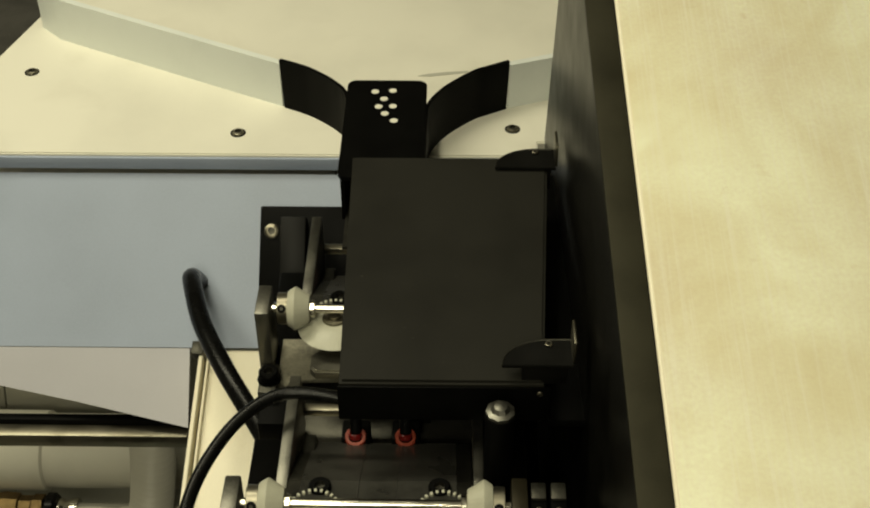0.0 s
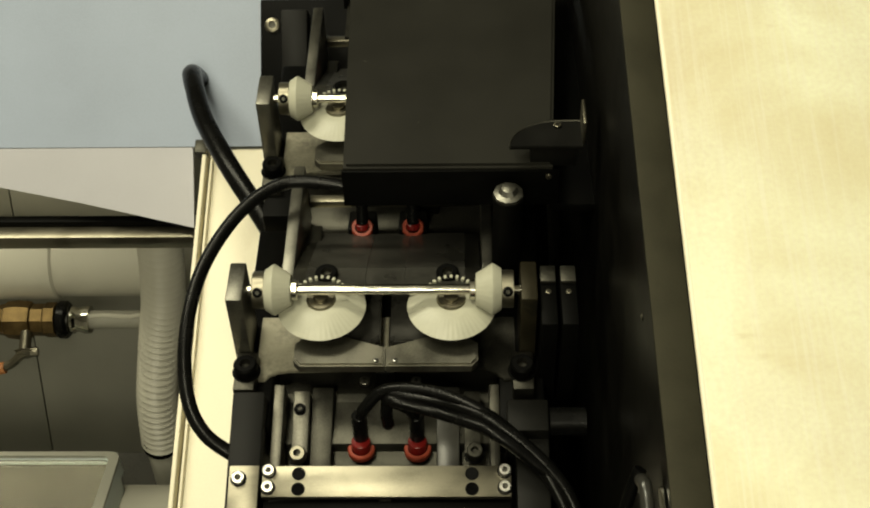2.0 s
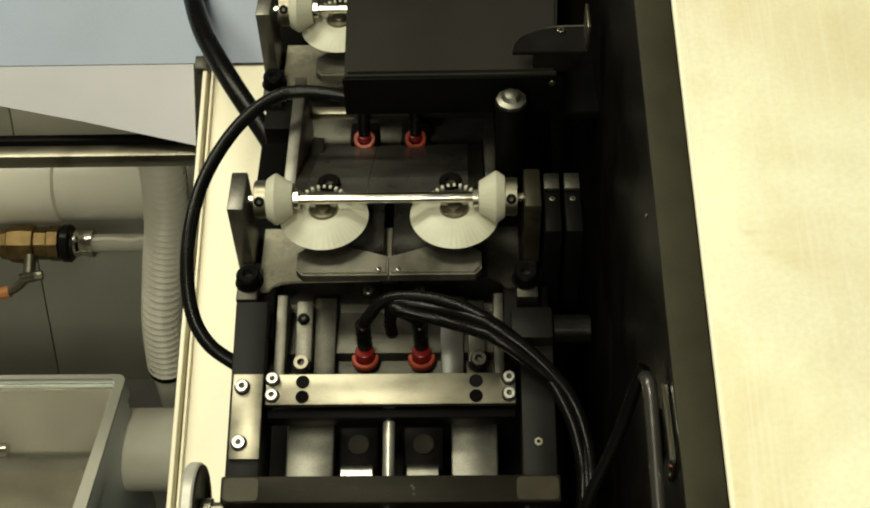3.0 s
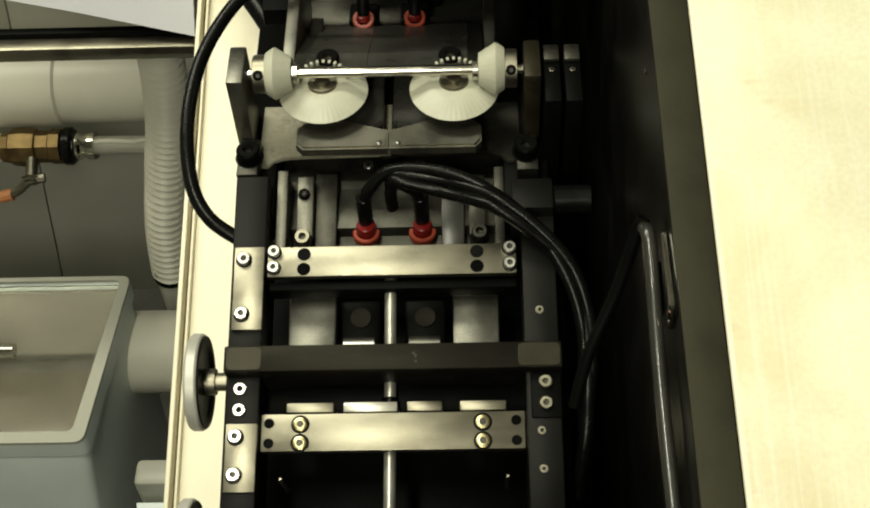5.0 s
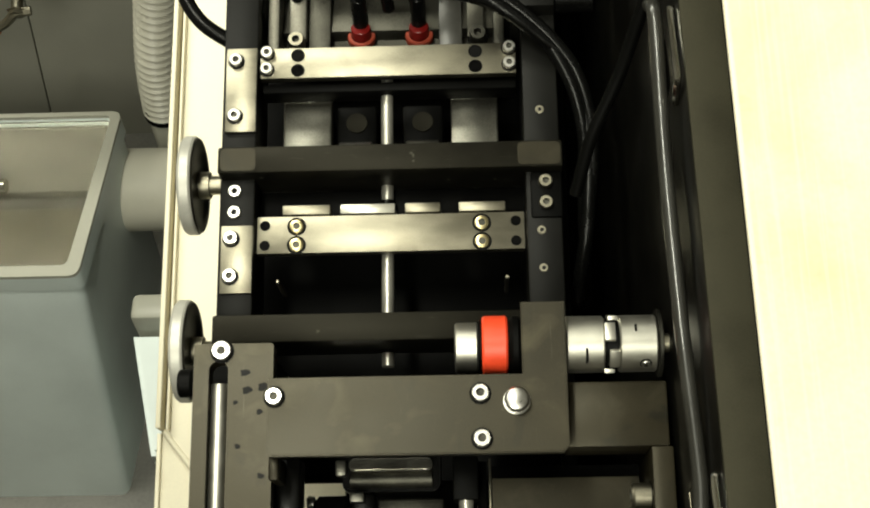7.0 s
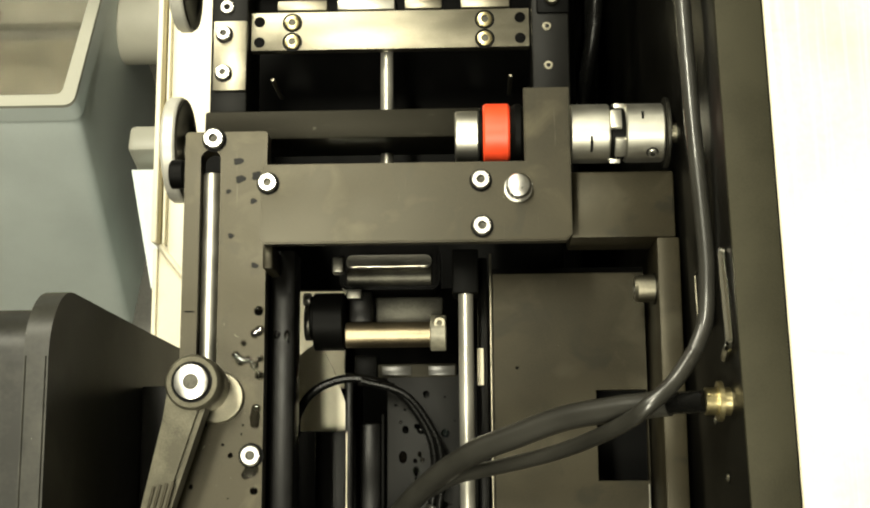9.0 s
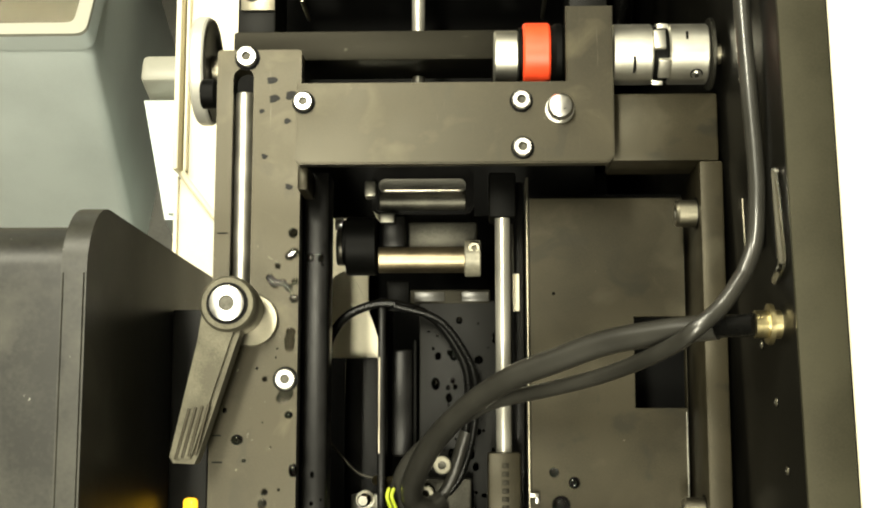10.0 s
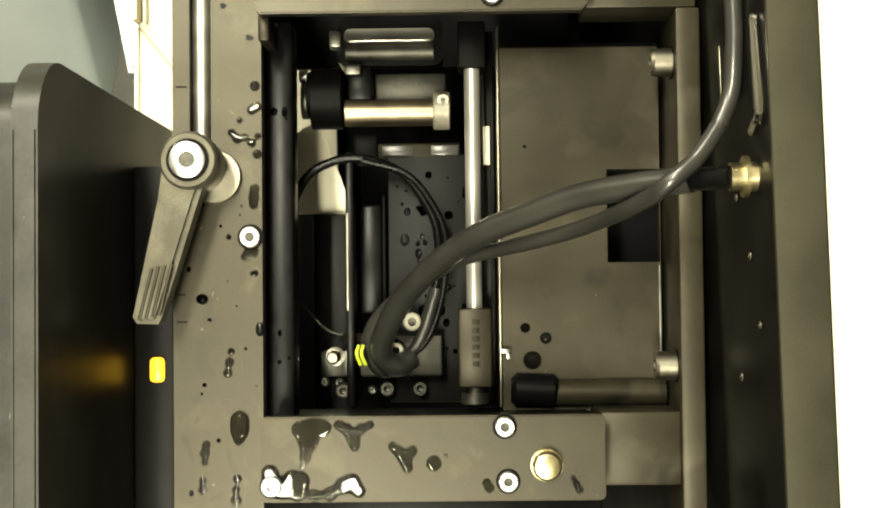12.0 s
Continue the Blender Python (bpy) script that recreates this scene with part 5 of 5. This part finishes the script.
    foot = [(-0.73, 0.081), (-0.334, 0.081), (-0.304, 0.425), (-0.73, 0.425)]
    lip = [(x + 0.004 * (1 if x < -0.5 else -1), y + 0.004 * (1 if y < 0.3 else -1)) for x, y in outer]
    bm = bmesh.new()
    rows = [[bm.verts.new((x, y, z)) for x, y in round_corners(ps, 0.014)] for ps, z in ((foot, 0.0), (lip, zt - 0.03), (outer, zt - 0.028), (outer, zt), (inner, zt), (inner, 0.30))]
    for a, c2 in zip(rows, rows[1:]):
        for k in range(len(a)):
            bm.faces.new((a[k], a[(k + 1) % len(a)], c2[(k + 1) % len(a)], c2[k]))
    bm.faces.new(rows[0]), bm.faces.new(rows[-1])
    part("body", bm, BIN, b)
    part("rim", ring_plate(round_corners(outer, 0.014), round_corners(inner, 0.010), zt + 0.0005, zt + 0.006), BINRIM, b, "cream-grey raised rim")
    pane = [(x + 0.002 * (1 if x < -0.5 else -1), y + 0.002 * (1 if y < 0.3 else -1)) for x, y in inner]
    lid = part("lid", slab(round_corners(pane, 0.008), zt - 0.006, zt - 0.002, 0), LIDGLASS, b, "clear acrylic lid")
    lid.visible_shadow = False
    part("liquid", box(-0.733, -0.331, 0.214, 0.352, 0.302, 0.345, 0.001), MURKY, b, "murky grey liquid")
    # dark strip drawn as the shadow between liquid and back slope
    part("sump", box(-0.733, -0.315, 0.3525, 0.386, 0.302, 0.322, 0.001), DARKINSIDE, b, "dark strip for the shadow band in the tank")
    bm = bmesh.new()
    ends = [[bm.verts.new((x, y, z)) for y, z in ((0.3865, 0.302), (0.3865, 0.335), (0.440, 0.405), (0.444, 0.405), (0.444, 0.302))] for x in (-0.733, -0.308)]
    for k in range(5):
        bm.faces.new((ends[0][k], ends[0][(k + 1) % 5], ends[1][(k + 1) % 5], ends[1][k]))
    bm.faces.new(ends[0][::-1]), bm.faces.new(ends[1])
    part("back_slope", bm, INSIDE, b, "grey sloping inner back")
    part("knob", rod((-0.52, 0.335, zt + 0.004), (-0.425, 0.335, zt + 0.004), 0.010), CHROME, b, "chrome bar handle")


# ---- water on the black plates ----
def water():
    rng = random.Random(5)
    w = thing("water_drops", (0.1, -0.45, 0.1), "water drops on the black plates", "water", DECK, kind="stuff")
    bm = bmesh.new()

    def drop(x, y, z, rx, ry, h):
        seg = 14
        rows = []
        for a in (0, 25, 50, 72):
            c = math.cos(radians(a))
            rows.append([bm.verts.new((x + rx * c * math.cos(6.2832 * k / seg), y + ry * c * math.sin(6.2832 * k / seg), z + h * math.sin(radians(a)))) for k in range(seg)])
        top = bm.verts.new((x, y, z + h))
        for a, b in zip(rows, rows[1:]):
            for k in range(seg):
                bm.faces.new((a[k], a[(k + 1) % seg], b[(k + 1) % seg], b[k]))
        for k in range(seg):
            bm.faces.new((rows[-1][k], rows[-1][(k + 1) % seg], top))
        bm.faces.new(rows[0][::-1])

    for x, y, rx, ry in ((0.044, -0.345, .0028, .003), (0.043, -0.449, .0024, .0022), (0.014, -0.463, .0035, .003), (0.046, -0.48, .0025, .004)):
        drop(x, y, 0.1002, rx, ry, min(rx, ry) * 0.55)
    for x, y, r in ((0.195, -0.482, .003), (0.207, -0.488, .0035), (0.199, -0.501, .0055), (0.189, -0.412, .0016), (0.196, -0.375, .001)):
        drop(x, y, 0.0502, r, r, r * 0.6)
    for i in range(6):
        r = rng.choice((.0008, .0012, .0018, .0024))
        drop(rng.uniform(0.050, 0.0605), rng.uniform(-0.52, -0.315), 0.0802, r, r * rng.uniform(0.9, 1.8), r * 0.6)
    for i in range(16):
        r = rng.choice((.0005, .0007, .0009, .0013))
        drop(rng.uniform(0.002, 0.046), rng.uniform(-0.57, -0.405), 0.1002, r, r * rng.uniform(0.8, 1.4), r * 0.4)
    for i in range(60):
        r = rng.choice((.0007, .0010, .0015, .0022, .0028))
        drop(rng.uniform(0.116, 0.168), rng.uniform(-0.50, -0.385), 0.0122, r, r * rng.uniform(0.7, 1.5), r * 0.8)
    part("drops", bm, WATER, w)

    def puddle(blobs, z0, label, high=0.0016, step=0.0005):
        """Water that has run together from round blobs (x, y, radius), with a rounded rim."""
        xs, ys = [q[0] for q in blobs], [q[1] for q in blobs]
        pad = 2.2 * max(q[2] for q in blobs)
        nx, ny = int((max(xs) - min(xs) + 2 * pad) / step) + 1, int((max(ys) - min(ys) + 2 * pad) / step) + 1
        field = {}
        for i in range(nx):
            for j in range(ny):
                x, y = min(xs) - pad + i * step, min(ys) - pad + j * step
                f = sum((q[2] * q[2] / ((x - q[0]) ** 2 + (y - q[1]) ** 2 + 1e-9)) ** 1.5 for q in blobs)
                field[i, j] = (x, y, f)
        b = bmesh.new()
        got = {}
        for i, j in field:
            cell = [(i, j), (i + 1, j), (i + 1, j + 1), (i, j + 1)]
            if all(c in field for c in cell) and sum(field[c][2] > 1 for c in cell) >= 2:
                for c in cell:
                    if c not in got:
                        x, y, f = field[c]
                        h = 0.0 if f <= 1 else high * min(1.0, (1 - 1 / f) * 2.6) ** 0.6
                        got[c] = b.verts.new((x, y, z0 + 0.0001 + h))
                b.faces.new([got[c] for c in cell])
        for _ in range(3):
            bmesh.ops.smooth_vert(b, verts=b.verts, factor=0.5, use_axis_x=True, use_axis_y=True, use_axis_z=True)
        p = thing("puddle", (xs[0], ys[0], z0), label, "water", DECK, group="puddles on the black plates")
        part("water", b, WATER, p)

    flat = "small puddle of water on the black cross plate"
    top = 0.1226
    puddle([(0.070, -0.533, 0.0042), (0.077, -0.532, 0.0045), (0.083, -0.532, 0.0040), (0.0745, -0.540, 0.0050), (0.073, -0.548, 0.0030), (0.0715, -0.553, 0.0015)], top, "thin film of water on the black cross plate", 0.0002)
    puddle([(0.091, -0.531, 0.0026), (0.095, -0.533, 0.0030), (0.0985, -0.538, 0.0034), (0.0995, -0.5425, 0.0024), (0.103, -0.533, 0.0028), (0.1075, -0.531, 0.0022)], top, flat, 0.0032)
    puddle([(0.1195, -0.5425, 0.0022), (0.1225, -0.545, 0.0026), (0.126, -0.549, 0.0036), (0.1300, -0.545, 0.0026), (0.1275, -0.554, 0.0026)], top, flat, 0.0032)
    puddle([(0.1416, -0.5516, 0.0042)], top, "round drop of water on the black cross plate", 0.0008)
    puddle([(0.148, -0.5475, 0.0011)], top, "round drop of water on the black cross plate", 0.0006)
    puddle([(0.054, -0.556, 0.0042), (0.055, -0.564, 0.0048), (0.061, -0.5655, 0.0042), (0.066, -0.5590, 0.0040), (0.071, -0.5600, 0.0040), (0.069, -0.567, 0.0040), (0.078, -0.5685, 0.0032), (0.086, -0.5675, 0.0036), (0.093, -0.563, 0.0042), (0.098, -0.561, 0.0040), (0.1015, -0.566, 0.0034)], top, "long puddle of water round a screw", 0.0020)
    puddle([(0.2155, -0.560, 0.0013), (0.217, -0.563, 0.0018), (0.2188, -0.5662, 0.0022)], top, flat)
    puddle([(0.1695, -0.562, 0.0022), (0.171, -0.565, 0.0026)], top, flat, 0.0009)
    wet = "drop of water on the worn black deck plate"
    puddle([(0.0345, -0.530, 0.0050), (0.0345, -0.536, 0.0046), (0.034, -0.541, 0.0024)], 0.1, wet, 0.0042)
    puddle([(0.0160, -0.543, 0.0022), (0.0150, -0.548, 0.0028), (0.0150, -0.553, 0.0018)], 0.1, wet, 0.0008)
    puddle([(0.0138, -0.563, 0.0022), (0.0138, -0.568, 0.0024)], 0.1, wet, 0.0008)
    puddle([(0.033, -0.562, 0.0024), (0.0322, -0.568, 0.0022), (0.0322, -0.574, 0.0030)], 0.1, wet)
    puddle([(0.031, -0.371, 0.0022), (0.034, -0.3745, 0.0026), (0.0385, -0.3735, 0.0018), (0.042, -0.377, 0.0022), (0.0455, -0.373, 0.0018), (0.045, -0.383, 0.0026)], 0.1, "forked puddle of water on the deck plate")
    puddle([(0.0435, -0.402, 0.0026), (0.0428, -0.407, 0.0028), (0.0428, -0.411, 0.0024)], 0.1, wet)
    puddle([(0.042, -0.3585, 0.0024), (0.045, -0.3565, 0.0026)], 0.1, wet)
    puddle([(0.0355, -0.364, 0.0018)], 0.1, wet, 0.0010)
    puddle([(0.0290, -0.4288, 0.0017)], 0.1, wet, 0.0010)
    puddle([(0.0415, -0.437, 0.0040), (0.0380, -0.440, 0.0022)], 0.1, wet, 0.0006)
    puddle([(0.0300, -0.492, 0.0020), (0.0290, -0.498, 0.0026), (0.0280, -0.504, 0.0026)], 0.1, wet, 0.0008)


def stands():
    """Plain bases that carry the machine and its cabinet."""
    s = thing("machine_base", (0.08, 0.0, 0), "plain black machine base", "base", kind="structure")
    part("plinth", box(-0.09, 0.26, -0.52, 0.40, 0.0, 0.45, 0.003), BLACK, s)
    c = thing("cabinet_base", (0.66, -0.1, 0), "plain black cabinet base", "base", kind="structure")
    part("plinth", box(0.335, 1.0, -0.72, 0.60, 0.0, 0.55, 0.003), BLACK, c)
    b = thing("cover_base", (-0.22, -0.7, 0), "plain black base below the left cover", "base", kind="structure")
    part("plinth", box(-0.39, -0.06, -0.85, -0.36, 0.0, 0.55, 0.003), BLACK, b)
    k = thing("index_knob", (-0.008, -0.236, 0.07), "small black knob beside the handwheel", "knob", DECK)
    part("knob", lathe((-0.0035, -0.2565, 0.078), (-1, 0, 0), [(0, 0.006), (0.004, 0.009), (0.011, 0.009), (0.012, 0.008)], 20), BLACK, k)


def build():
    stands()
    room()
    feed_table()
    unit, shaft, gears, jaws = feeder_unit()
    upper = copy_thing(unit, Matrix.Translation((0.108, 0.366, 1.02)))
    deck()
    clamp_unit()
    cab = casing()
    cover_box()
    loose = cables(cab)
    plumbing()
    water()
    return unit, shaft, gears, jaws, loose


UNIT, CROSS_SHAFT, GEARS, JAWS, LOOSE = build()


def motions():
    """The gears turn and swing the jaws open and shut again; later the hose and cable sag and spring back."""
    times = [(0.0, 0), (1.2, 0), (1.3, 0.92), (1.4, 1), (1.84, 1), (1.9, 0.9), (2.0, 0), (12.0, 0)]
    for d, g in list(zip((1, -1), GEARS)) + list(zip((1, -1), JAWS)):
        at = g.location.copy()
        walk(g, [(t, Matrix.Translation(at) @ pose(0, 0, 0, 0, 0, -32 * d * a)) for t, a in times])
    # the pinions are a little over half the gears' size
    at = CROSS_SHAFT.location.copy()
    walk(CROSS_SHAFT, [(t, Matrix.Translation(at) @ pose(0, 0, 0, 57 * a, 0, 0)) for t, a in times])
    sag = [(0.0, 0), (10.05, 0), (10.25, 0.8), (10.4, 1), (10.6, 0.9), (10.7, 0), (12.0, 0)]
    for ob, degrees in zip(LOOSE, (6.0, 5.0)):
        at = ob.location.copy()
        walk(ob, [(t, Matrix.Translation(at) @ pose(0, 0, 0, 0, 0, degrees * a)) for t, a in sag])


motions()
